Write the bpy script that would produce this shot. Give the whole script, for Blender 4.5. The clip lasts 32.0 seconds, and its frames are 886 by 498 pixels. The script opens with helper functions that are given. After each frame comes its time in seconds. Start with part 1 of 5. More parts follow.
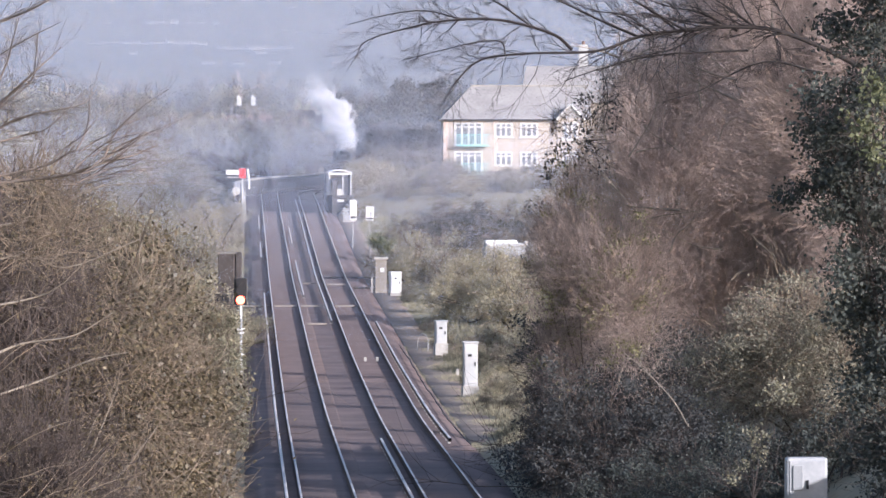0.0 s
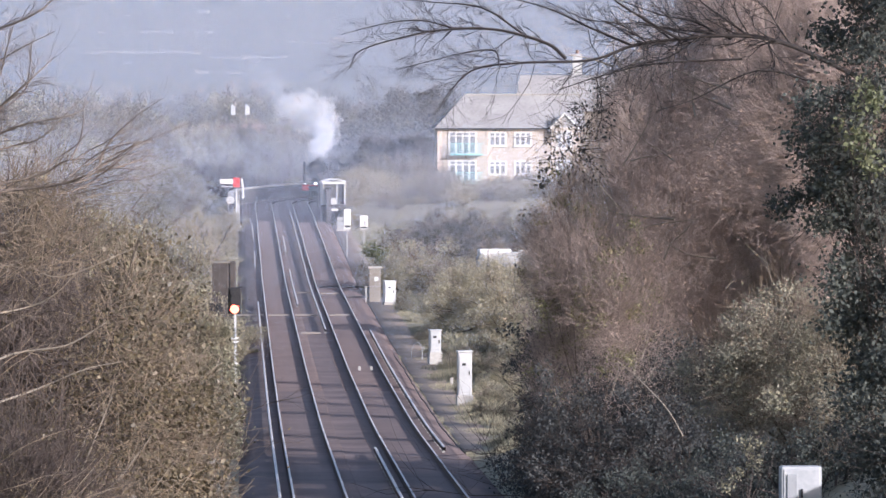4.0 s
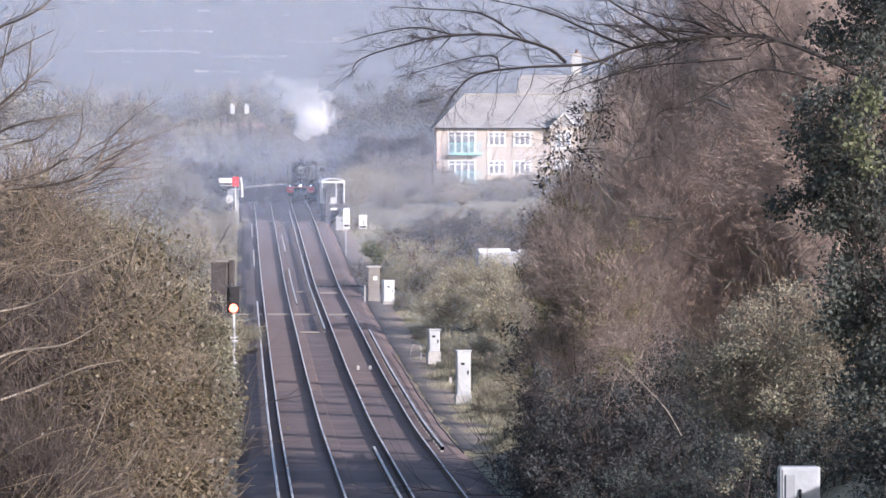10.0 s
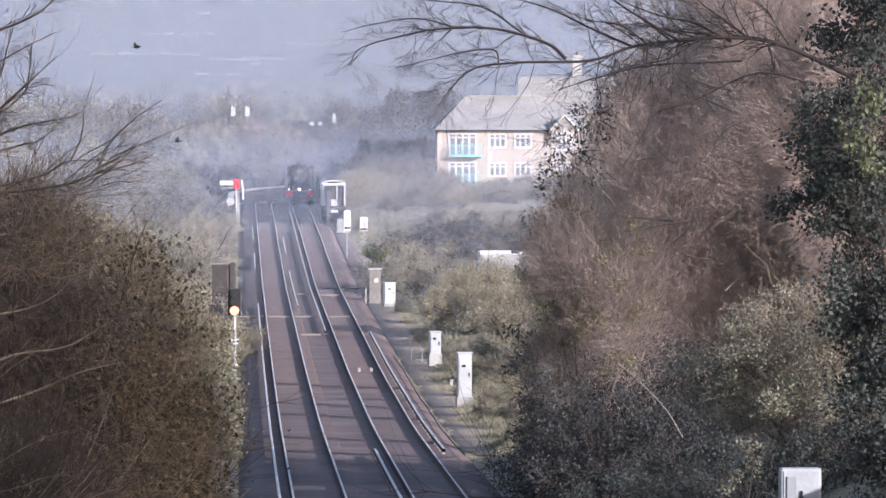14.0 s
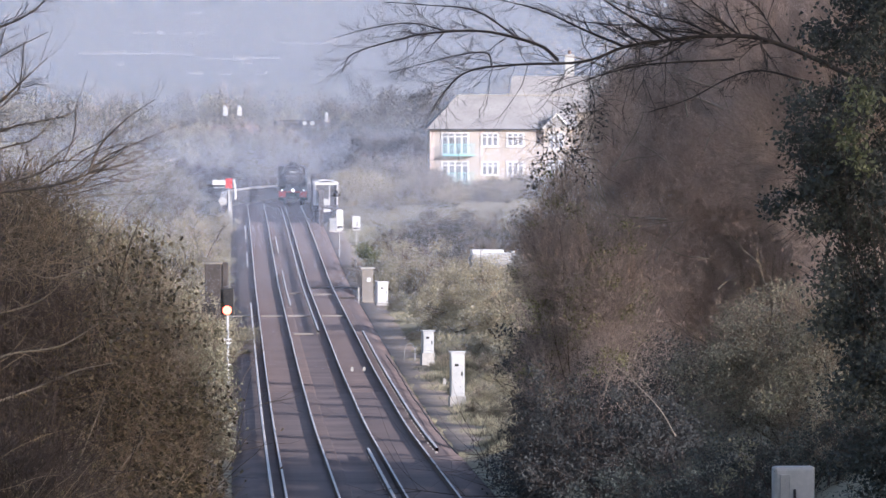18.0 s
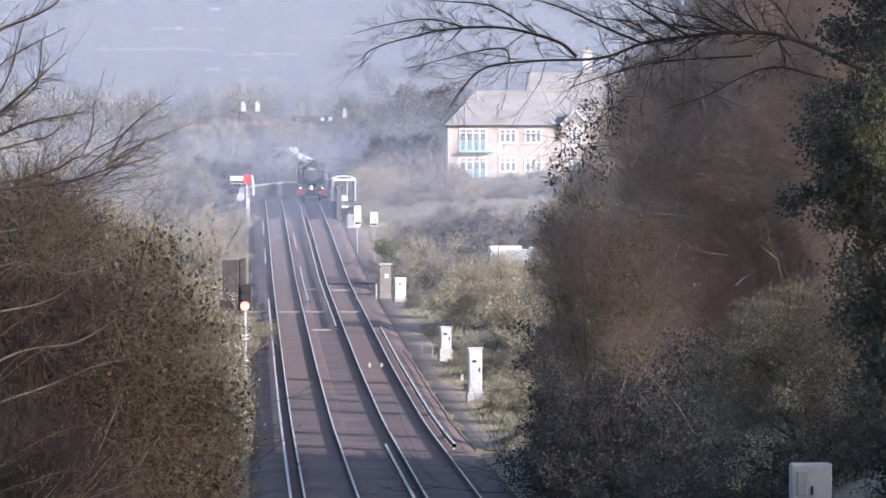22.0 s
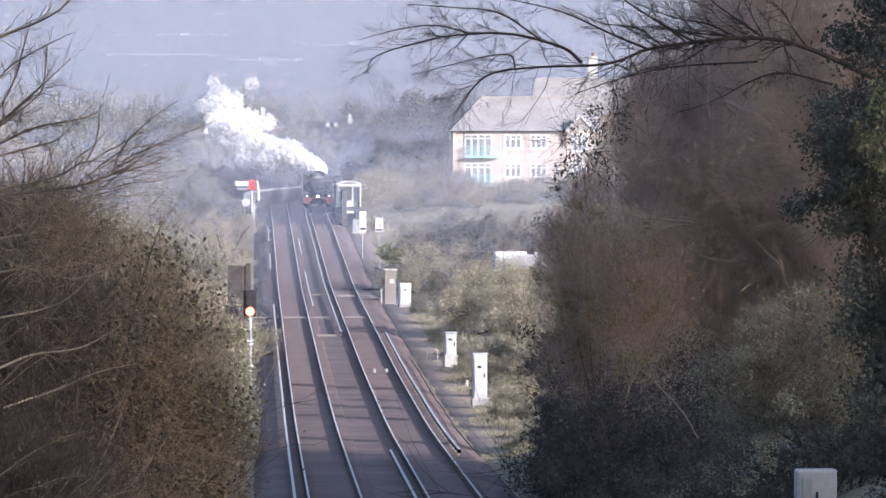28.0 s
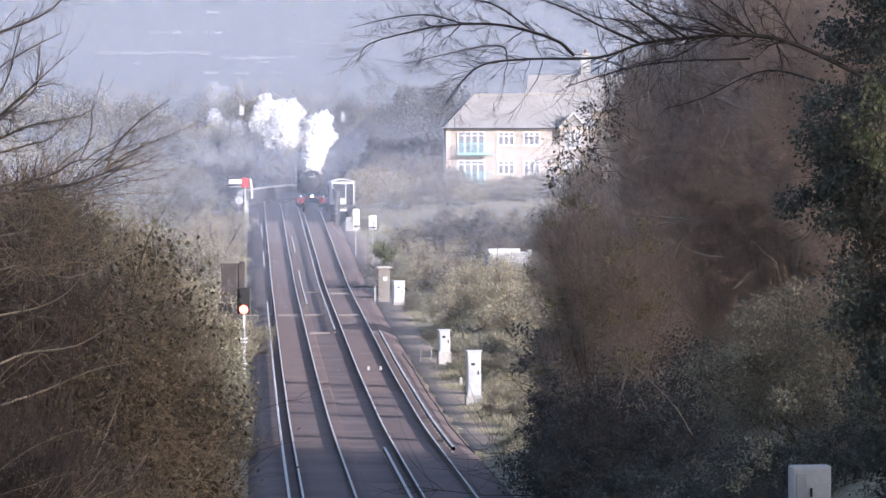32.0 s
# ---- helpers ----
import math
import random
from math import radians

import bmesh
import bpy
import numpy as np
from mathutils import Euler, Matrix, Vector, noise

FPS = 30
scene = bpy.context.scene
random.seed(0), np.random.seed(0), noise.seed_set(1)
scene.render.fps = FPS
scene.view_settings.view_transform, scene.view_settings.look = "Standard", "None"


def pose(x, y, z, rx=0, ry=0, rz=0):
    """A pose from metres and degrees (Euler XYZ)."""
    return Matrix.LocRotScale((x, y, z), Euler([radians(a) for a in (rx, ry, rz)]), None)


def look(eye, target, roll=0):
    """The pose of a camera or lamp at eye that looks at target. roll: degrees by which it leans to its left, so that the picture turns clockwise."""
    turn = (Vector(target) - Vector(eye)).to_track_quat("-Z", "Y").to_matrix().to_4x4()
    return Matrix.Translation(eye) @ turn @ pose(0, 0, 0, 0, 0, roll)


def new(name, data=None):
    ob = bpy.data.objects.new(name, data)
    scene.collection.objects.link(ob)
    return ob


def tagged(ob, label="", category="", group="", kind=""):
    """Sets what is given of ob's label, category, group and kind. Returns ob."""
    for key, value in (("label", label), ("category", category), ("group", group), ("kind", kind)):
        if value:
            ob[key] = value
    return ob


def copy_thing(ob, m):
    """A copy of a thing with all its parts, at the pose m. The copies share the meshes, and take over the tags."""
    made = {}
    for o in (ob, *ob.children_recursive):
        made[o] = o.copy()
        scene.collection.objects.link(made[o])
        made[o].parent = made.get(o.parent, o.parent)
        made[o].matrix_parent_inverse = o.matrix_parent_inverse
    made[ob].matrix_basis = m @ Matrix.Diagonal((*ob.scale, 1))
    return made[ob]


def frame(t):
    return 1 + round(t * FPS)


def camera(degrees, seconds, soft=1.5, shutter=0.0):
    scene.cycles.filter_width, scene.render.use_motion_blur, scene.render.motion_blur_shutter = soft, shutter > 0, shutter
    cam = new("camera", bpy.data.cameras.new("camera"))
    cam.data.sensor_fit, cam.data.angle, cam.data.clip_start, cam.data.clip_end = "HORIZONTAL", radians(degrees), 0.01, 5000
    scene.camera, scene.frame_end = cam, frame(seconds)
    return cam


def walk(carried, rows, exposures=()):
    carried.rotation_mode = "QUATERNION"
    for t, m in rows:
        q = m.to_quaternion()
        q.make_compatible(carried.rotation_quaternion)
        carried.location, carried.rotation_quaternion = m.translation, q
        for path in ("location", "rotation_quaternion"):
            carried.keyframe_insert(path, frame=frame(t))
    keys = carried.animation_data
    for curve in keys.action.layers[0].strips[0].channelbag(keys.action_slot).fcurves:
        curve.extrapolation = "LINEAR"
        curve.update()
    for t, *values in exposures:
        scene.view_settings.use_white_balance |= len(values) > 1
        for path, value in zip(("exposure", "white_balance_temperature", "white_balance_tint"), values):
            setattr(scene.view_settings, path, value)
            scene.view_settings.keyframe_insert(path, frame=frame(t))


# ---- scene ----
# The camera stands on a bridge beside the line and is held by hand, at long zoom.
cam = camera(7.476, 32.0, soft=1.5)
EYE = (-4.03, 0.0, 13.6)
walk(cam, [(t, pose(*EYE, 88.515 + tilt, 0, -1.845 + turn) @ pose(0, 0, 0, 0, 0, roll)) for t, turn, tilt, roll in (
    (0, 0.1682, -0.0588, 0.00), (0.5, 0.1462, -0.0232, 0.03), (1, 0.1229, 0.0059, 0.03), (1.5, 0.1171, 0.0143, -0.00), (2, 0.0961, 0.0205, -0.06),
    (2.5, 0.0744, 0.0191, -0.33), (3, 0.0765, 0.0238, -0.14), (3.5, 0.1313, 0.0153, -0.03), (5.5, 0.0462, 0.0257, -0.14), (6, 0.0076, 0.0170, -0.05),
    (6.5, -0.0000, 0.0060, -0.05), (7, -0.0444, 0.0235, 0.05), (7.5, -0.0531, -0.0072, 0.00), (8, -0.0148, -0.0061, -0.04), (8.5, -0.0285, 0.0060, -0.05),
    (9, 0.0000, 0.0000, 0.00), (9.5, 0.0430, 0.0209, -0.09), (10, 0.1099, 0.0128, 0.08), (10.5, 0.1026, 0.0140, 0.01), (11, 0.1097, 0.0237, -0.03),
    (11.5, 0.1161, 0.0488, -0.07), (12, 0.1252, 0.0575, -0.02), (12.5, 0.1329, 0.0384, 0.05), (13, 0.1460, 0.0597, -0.03), (13.5, 0.1545, 0.0568, -0.04),
    (14, 0.1173, 0.0307, 0.00), (14.5, 0.0804, -0.0007, 0.01), (16.5, 0.0223, 0.0212, -0.06), (17, 0.0146, 0.0228, -0.02), (17.5, 0.0439, 0.0231, 0.01),
    (18, 0.0549, 0.0230, -0.12), (18.5, 0.0969, -0.0053, 0.04), (19, 0.1165, 0.0085, -0.12), (19.5, 0.0976, 0.0387, -0.09), (20, 0.1173, 0.0516, -0.05),
    (20.5, 0.1030, 0.0574, -0.02), (21, 0.1388, 0.0516, -0.05), (21.5, 0.1327, 0.0570, -0.03), (22, 0.2053, -0.0093, -0.04), (22.5, 0.1975, -0.0157, -0.05),
    (23, 0.1688, -0.0207, -0.01), (23.5, 0.1514, 0.0021, -0.17), (24, 0.2326, -0.0098, -0.14), (24.5, 0.1824, 0.0143, 0.02), (25, 0.2341, 0.0270, 0.01),
    (25.5, 0.2490, 0.0344, -0.05), (27.5, 0.2125, 0.0304, 0.03), (28, 0.2488, 0.0380, 0.02), (28.5, 0.2264, 0.0424, 0.06), (29, 0.2190, 0.0493, 0.08),
    (29.5, 0.2118, 0.0365, -0.01), (30, 0.2336, 0.0246, 0.04), (30.5, 0.2519, 0.0350, -0.09), (31, 0.2857, 0.0191, 0.12), (31.5, 0.2704, 0.0154, -0.03),
    (32, 0.1933, 0.0158, -0.16),
)], exposures=[(0, 0.38, 5600, 22), (9, 0.37, 5600, 22), (14, 0.38, 5600, 22), (20, 0.42, 5590, 22), (25, 0.52, 5580, 22), (32, 0.51, 5580, 22)])

# ---- world and sun ----
SUN_UP, SUN_TURN = radians(16.5), radians(137)
TO_SUN = Vector((math.sin(SUN_TURN) * math.cos(SUN_UP), math.cos(SUN_TURN) * math.cos(SUN_UP), math.sin(SUN_UP)))
world = bpy.data.worlds.new("sky")
scene.world = world
world.use_nodes = True
sky = world.node_tree.nodes.new("ShaderNodeTexSky")
sky.sky_type, sky.sun_disc = "NISHITA", False
sky.sun_elevation, sky.sun_rotation = SUN_UP, SUN_TURN
sky.air_density, sky.dust_density = 1.2, 2.0
back = world.node_tree.nodes["Background"]
back.inputs["Strength"].default_value = 0.15
world.node_tree.links.new(sky.outputs["Color"], back.inputs["Color"])
sun = new("sun", bpy.data.lights.new("sun", "SUN"))
sun.data.energy, sun.data.angle, sun.data.color = 4.4, radians(0.6), (1.0, 0.93, 0.82)
sun.matrix_world = look(TO_SUN * 300, (0, 0, 0))
scene.cycles.transparent_max_bounces = 96


# ---- materials ----
def surface(name, a, b, scale=4.0, rough=0.8, metal=0.0, bump=0.0, fine=40.0, islands=0.0, each=0.0, space="Object", leaf=0.0):
    """Two colours mixed by coarse and fine noise; islands / each vary the brightness by loose piece or by object; leaf lets light through."""
    m = bpy.data.materials.new(name)
    m.use_nodes = True
    n, l = m.node_tree.nodes, m.node_tree.links
    bsdf = n["Principled BSDF"]
    bsdf.inputs["Roughness"].default_value, bsdf.inputs["Metallic"].default_value = rough, metal
    co = n.new("ShaderNodeTexCoord").outputs[space] if space == "Object" else n.new("ShaderNodeNewGeometry").outputs["Position"]
    big, small = n.new("ShaderNodeTexNoise"), n.new("ShaderNodeTexNoise")
    big.inputs["Scale"].default_value, small.inputs["Scale"].default_value = scale, fine
    for t in (big, small):
        t.inputs["Detail"].default_value = 4
        l.new(co, t.inputs["Vector"])
    add = n.new("ShaderNodeMath")
    add.operation = "MULTIPLY_ADD"
    l.new(small.outputs["Fac"], add.inputs[0])
    add.inputs[1].default_value = 0.6
    l.new(big.outputs["Fac"], add.inputs[2])
    ramp = n.new("ShaderNodeMapRange")
    ramp.inputs["From Min"].default_value, ramp.inputs["From Max"].default_value = 0.55, 1.05
    l.new(add.outputs[0], ramp.inputs["Value"])
    mix = n.new("ShaderNodeMix")
    mix.data_type = "RGBA"
    mix.inputs["A"].default_value, mix.inputs["B"].default_value = (*a, 1), (*b, 1)
    l.new(ramp.outputs["Result"], mix.inputs["Factor"])
    colour = mix.outputs["Result"]
    for amount, node, socket in ((islands, "ShaderNodeNewGeometry", "Random Per Island"), (each, "ShaderNodeObjectInfo", "Random")):
        if amount:
            rnd = n.new("ShaderNodeMapRange")
            rnd.inputs["To Min"].default_value, rnd.inputs["To Max"].default_value = 1 - amount, 1 + amount
            l.new(n.new(node).outputs[socket], rnd.inputs["Value"])
            hsv = n.new("ShaderNodeHueSaturation")
            l.new(rnd.outputs["Result"], hsv.inputs["Value"])
            l.new(colour, hsv.inputs["Color"])
            colour = hsv.outputs["Color"]
    l.new(colour, bsdf.inputs["Base Color"])
    if bump:
        bp = n.new("ShaderNodeBump")
        bp.inputs["Strength"].default_value = bump
        l.new(add.outputs[0], bp.inputs["Height"])
        l.new(bp.outputs["Normal"], bsdf.inputs["Normal"])
    if leaf:
        tr = n.new("ShaderNodeBsdfTranslucent")
        l.new(colour, tr.inputs["Color"])
        mx = n.new("ShaderNodeMixShader")
        mx.inputs["Fac"].default_value = leaf
        l.new(bsdf.outputs[0], mx.inputs[1])
        l.new(tr.outputs[0], mx.inputs[2])
        l.new(mx.outputs[0], n["Material Output"].inputs["Surface"])
    return m


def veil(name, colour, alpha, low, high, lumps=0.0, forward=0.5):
    """Thin scattering stuff (haze sheets, steam): part of the light goes through, the rest is scattered to both sides.
    It thickens from low to high.
    """
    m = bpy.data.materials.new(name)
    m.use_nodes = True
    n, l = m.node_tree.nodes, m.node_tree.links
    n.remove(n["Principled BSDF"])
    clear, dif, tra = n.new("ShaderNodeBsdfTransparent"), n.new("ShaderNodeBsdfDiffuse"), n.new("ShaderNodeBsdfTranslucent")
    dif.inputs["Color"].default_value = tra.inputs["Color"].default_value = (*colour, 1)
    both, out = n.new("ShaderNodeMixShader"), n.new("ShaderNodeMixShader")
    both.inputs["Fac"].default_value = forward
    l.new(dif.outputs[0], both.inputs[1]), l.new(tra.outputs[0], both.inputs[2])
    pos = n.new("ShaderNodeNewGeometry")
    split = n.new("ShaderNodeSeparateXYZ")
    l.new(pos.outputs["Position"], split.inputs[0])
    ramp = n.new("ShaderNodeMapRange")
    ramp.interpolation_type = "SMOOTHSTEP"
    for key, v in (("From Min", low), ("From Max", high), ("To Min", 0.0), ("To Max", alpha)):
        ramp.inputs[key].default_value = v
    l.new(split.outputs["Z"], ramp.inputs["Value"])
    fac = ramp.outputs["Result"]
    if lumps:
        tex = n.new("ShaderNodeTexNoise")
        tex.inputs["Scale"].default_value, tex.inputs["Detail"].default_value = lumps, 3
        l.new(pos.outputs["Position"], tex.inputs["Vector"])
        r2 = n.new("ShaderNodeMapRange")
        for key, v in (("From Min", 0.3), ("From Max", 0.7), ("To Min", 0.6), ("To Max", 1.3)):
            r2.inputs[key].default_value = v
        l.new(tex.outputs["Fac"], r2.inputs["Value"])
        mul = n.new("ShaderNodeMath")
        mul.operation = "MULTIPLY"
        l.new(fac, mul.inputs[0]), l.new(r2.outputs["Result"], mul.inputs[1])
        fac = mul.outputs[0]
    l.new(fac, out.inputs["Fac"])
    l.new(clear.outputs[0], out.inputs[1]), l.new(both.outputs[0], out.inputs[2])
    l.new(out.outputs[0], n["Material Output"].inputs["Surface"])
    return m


def strands(name, colour):
    """Haze strips: scatter light evenly to both sides."""
    m = bpy.data.materials.new(name)
    m.use_nodes = True
    n, l = m.node_tree.nodes, m.node_tree.links
    n.remove(n["Principled BSDF"])
    dif, tra, both = n.new("ShaderNodeBsdfDiffuse"), n.new("ShaderNodeBsdfTranslucent"), n.new("ShaderNodeMixShader")
    dif.inputs["Color"].default_value = tra.inputs["Color"].default_value = (*colour, 1)
    l.new(dif.outputs[0], both.inputs[1]), l.new(tra.outputs[0], both.inputs[2])
    l.new(both.outputs[0], n["Material Output"].inputs["Surface"])
    return m


def glow(name, colour, strength):
    m = bpy.data.materials.new(name)
    m.use_nodes = True
    b = m.node_tree.nodes["Principled BSDF"]
    b.inputs["Base Color"].default_value = b.inputs["Emission Color"].default_value = (*colour, 1)
    b.inputs["Emission Strength"].default_value = strength
    return m


M_BALLAST = surface("ballast", (0.118, 0.084, 0.076), (0.238, 0.174, 0.154), 0.35, 0.95, bump=0.5, fine=9, space="World")
M_EARTH = surface("grassy_earth", (0.16, 0.14, 0.085), (0.31, 0.27, 0.175), 0.12, 0.95, bump=0.4, fine=2.5, space="World")
M_PATH = surface("pale_cess_path", (0.225, 0.17, 0.128), (0.37, 0.29, 0.222), 0.3, 0.95, bump=0.3, fine=5, space="World")
M_SLEEPER = surface("sleeper", (0.122, 0.089, 0.080), (0.225, 0.168, 0.148), 3, 0.9, each=0.12)
M_RAILTOP = surface("worn_rail_steel", (0.60, 0.56, 0.53), (0.72, 0.68, 0.65), 2, 0.6, 0.1)
M_RAILSIDE = surface("rusty_rail", (0.06, 0.036, 0.024), (0.11, 0.065, 0.042), 6, 0.85)
M_WHITE = surface("white_paint", (0.60, 0.60, 0.585), (0.69, 0.69, 0.675), 1.5, 0.5)
M_CABINET = surface("pale_grey_cabinet", (0.40, 0.41, 0.41), (0.53, 0.53, 0.52), 1.2, 0.5, fine=12)
M_GREYCAB = surface("weathered_grey_panel", (0.30, 0.31, 0.31), (0.42, 0.42, 0.42), 1.5, 0.6)
M_RED = surface("signal_red", (0.62, 0.03, 0.03), (0.72, 0.05, 0.045), 2, 0.45)
M_BLACK = surface("black_paint", (0.012, 0.012, 0.014), (0.03, 0.029, 0.031), 2, 0.45, fine=8)
M_DARK = surface("sooty_black", (0.014, 0.014, 0.016), (0.034, 0.033, 0.034), 2, 0.75, fine=8)
M_BEAM = surface("buffer_beam_red", (0.58, 0.04, 0.03), (0.70, 0.06, 0.045), 3, 0.5)
M_STEEL = surface("steel", (0.35, 0.35, 0.36), (0.5, 0.5, 0.5), 4, 0.35, 0.9)
M_POST = surface("galvanised_post", (0.33, 0.33, 0.33), (0.48, 0.48, 0.47), 2, 0.55, 0.3)
M_CONCRETE = surface("concrete", (0.34, 0.32, 0.29), (0.48, 0.46, 0.42), 0.8, 0.9, bump=0.2, fine=6)
M_TROUGH = surface("dirty_concrete", (0.22, 0.19, 0.165), (0.32, 0.28, 0.245), 0.8, 0.9, bump=0.2, fine=6)
M_WALL = surface("stone_retaining_wall", (0.19, 0.17, 0.145), (0.31, 0.28, 0.24), 0.5, 0.9, bump=0.3, fine=3)
# Dark brick; the shade on both retaining walls is put into this colour.
M_DARKWALL = surface("dark_brick", (0.055, 0.052, 0.056), (0.10, 0.094, 0.092), 0.7, 0.9, bump=0.3, fine=8)
M_RUST = surface("rusty_brown_panel", (0.05, 0.043, 0.04), (0.10, 0.086, 0.08), 1.5, 0.8, fine=9)
M_BRICK = surface("pink_brick", (0.435, 0.382, 0.325), (0.535, 0.477, 0.410), 0.9, 0.9, bump=0.15, fine=14)
M_QUOIN = surface("pale_brick", (0.62, 0.5, 0.42), (0.7, 0.58, 0.5), 0.9, 0.9)
M_SLATE = surface("grey_brown_roof_tile", (0.28, 0.272, 0.268), (0.41, 0.40, 0.39), 0.35, 0.8, bump=0.2, fine=4)
M_CYAN = surface("turquoise_rail_paint", (0.24, 0.58, 0.61), (0.32, 0.66, 0.68), 2, 0.45)
# Part of the sky's reflection is put into this grey base colour.
M_GLASS = surface("window_glass_sky_grey", (0.17, 0.18, 0.20), (0.26, 0.27, 0.29), 1, 0.08)
M_BARK = surface("bark", (0.055, 0.042, 0.033), (0.12, 0.095, 0.075), 3, 0.9, bump=0.3, fine=25)
M_BARKGREY = surface("grey_bark", (0.22, 0.19, 0.15), (0.38, 0.33, 0.26), 3, 0.85, bump=0.2, fine=20)
M_TWIG = surface("tan_twigs", (0.15, 0.118, 0.084), (0.31, 0.248, 0.178), 0.8, 0.85, islands=0.35)
M_TWIGRED = surface("reddish_twigs", (0.315, 0.245, 0.208), (0.50, 0.40, 0.347), 0.35, 0.85, islands=0.22)
M_TWIGBROWN = surface("brown_briar_stems", (0.072, 0.057, 0.049), (0.155, 0.124, 0.106), 0.8, 0.8, islands=0.4)
M_TWIGPALE = surface("pale_pinkish_twigs", (0.25, 0.195, 0.168), (0.40, 0.325, 0.285), 0.5, 0.85, islands=0.35)
M_ASH = surface("ash_twigs", (0.105, 0.086, 0.072), (0.215, 0.176, 0.146), 0.8, 0.85, islands=0.35)
M_TWIGDARK = surface("dark_twigs", (0.05, 0.038, 0.032), (0.10, 0.078, 0.065), 0.8, 0.85, islands=0.3)
# The bough's silhouette darkness is put into this near-black bark colour.
M_BOUGH = surface("silhouette_dark_bark", (0.015, 0.012, 0.011), (0.036, 0.028, 0.025), 2, 0.85, islands=0.2)
M_LEAFPALE = surface("pale_bramble", (0.20, 0.175, 0.11), (0.36, 0.32, 0.21), 0.4, 0.8, islands=0.35, leaf=0.2)
M_LEAFGOLD = surface("autumn_thorn_leaves", (0.060, 0.051, 0.031), (0.236, 0.193, 0.118), 0.7, 0.45, islands=0.6, leaf=0.25)
M_LEAFOLIVE = surface("olive_leaves", (0.14, 0.14, 0.065), (0.30, 0.275, 0.14), 0.7, 0.55, islands=0.5, leaf=0.25)
M_LEAFHAW = surface("hawthorn_leaves", (0.14, 0.13, 0.08), (0.35, 0.325, 0.215), 0.8, 0.5, islands=0.5, leaf=0.25)
M_LEAFTHORN = surface("yellow_hawthorn_leaves", (0.17, 0.158, 0.112), (0.40, 0.372, 0.270), 0.8, 0.75, islands=0.32, leaf=0.3)
M_LEAFBLACK = surface("dark_ivy_leaves", (0.043, 0.049, 0.044), (0.096, 0.108, 0.088), 0.5, 0.75, islands=0.3, leaf=0.1)
M_LEAFDARK = surface("evergreen_leaves", (0.044, 0.046, 0.045), (0.092, 0.096, 0.090), 0.5, 0.85, islands=0.18, leaf=0.12)
M_LEAFIVY = surface("fresh_ivy", (0.085, 0.096, 0.045), (0.19, 0.205, 0.105), 1.5, 0.5, islands=0.3, leaf=0.2)
M_LEAFFAR = surface("scrub_foliage", (0.325, 0.293, 0.20), (0.48, 0.438, 0.315), 0.5, 0.9, islands=0.06, each=0.24, leaf=0.5)
M_LEAFFARDARK = surface("dark_scrub_foliage", (0.205, 0.188, 0.14), (0.31, 0.288, 0.215), 0.5, 0.9, islands=0.06, each=0.24, leaf=0.5)
M_WOODDARK = surface("dark_wood_foliage", (0.06, 0.06, 0.06), (0.115, 0.113, 0.105), 0.5, 0.8, islands=0.15, each=0.25, leaf=0.1)
M_GRASS = surface("dry_grass", (0.22, 0.205, 0.135), (0.40, 0.37, 0.26), 0.6, 0.8, islands=0.35, leaf=0.25)
M_HILL = surface("far_hillside", (0.03, 0.04, 0.02), (0.24, 0.23, 0.16), 0.006, 0.95, fine=0.03, space="World")
M_RENDERED = surface("white_house_render", (0.60, 0.60, 0.58), (0.74, 0.735, 0.71), 0.2, 0.8, each=0.15)
M_REDROOF = surface("far_roof_tile", (0.22, 0.14, 0.11), (0.32, 0.22, 0.18), 0.2, 0.85, each=0.2)
M_LAMP = glow("headlamp_light", (1.0, 0.97, 0.9), 6.0)
M_REDLIGHT = glow("red_signal_light", (1.0, 0.13, 0.06), 7.0)
M_STEAM = veil("steam", (0.99, 0.985, 0.98), 0.36, -5, -4, 1.1, 0.4)
M_THINSTEAM = veil("thin_steam", (0.93, 0.94, 0.97), 0.17, -5, -4, 0.9)
M_CLOUD = surface("cloud", (0.8, 0.8, 0.8), (0.85, 0.85, 0.85), 0.01, 1.0)


# ---- mesh helpers ----
def part(name, bm, material, parent=None, label="", smooth=False):
    """Links a bmesh as one mesh object, under a thing or a part."""
    me = bpy.data.meshes.new(name)
    bm.to_mesh(me)
    bm.free()
    me.materials.append(material)
    if smooth:
        me.polygons.foreach_set("use_smooth", [True] * len(me.polygons))
    ob = new(name, me)
    ob.parent = parent
    if label:
        tagged(ob, label)
    return ob


def thing(name, m, label, category, group="", kind=""):
    ob = new(name)
    ob.matrix_world = m
    ob.empty_display_size = 0.3
    return tagged(ob, label, category, group, kind)


def add_box(bm, size, at, turn=0.0, bevel=0.0):
    r = bmesh.ops.create_cube(bm, size=1, matrix=Matrix.Translation(at) @ Matrix.Rotation(turn, 4, "Z") @ Matrix.Diagonal((*size, 1)))
    if bevel:
        edges = list({e for v in r["verts"] for e in v.link_edges})
        bmesh.ops.bevel(bm, geom=edges, offset=bevel, segments=2, affect="EDGES", profile=0.5)
    return bm


def box(size, at, turn=0.0, bevel=0.0):
    return add_box(bmesh.new(), size, at, turn, bevel)


def add_rod(bm, a, b, r0, r1=None, sides=12):
    a, b = Vector(a), Vector(b)
    turn = (b - a).to_track_quat("Z", "Y").to_matrix().to_4x4()
    bmesh.ops.create_cone(bm, cap_ends=True, segments=sides, radius1=r0, radius2=r0 if r1 is None else r1, depth=(b - a).length,
                          matrix=Matrix.Translation((a + b) / 2) @ turn)
    return bm


def rod(a, b, r0, r1=None, sides=12):
    return add_rod(bmesh.new(), a, b, r0, r1, sides)


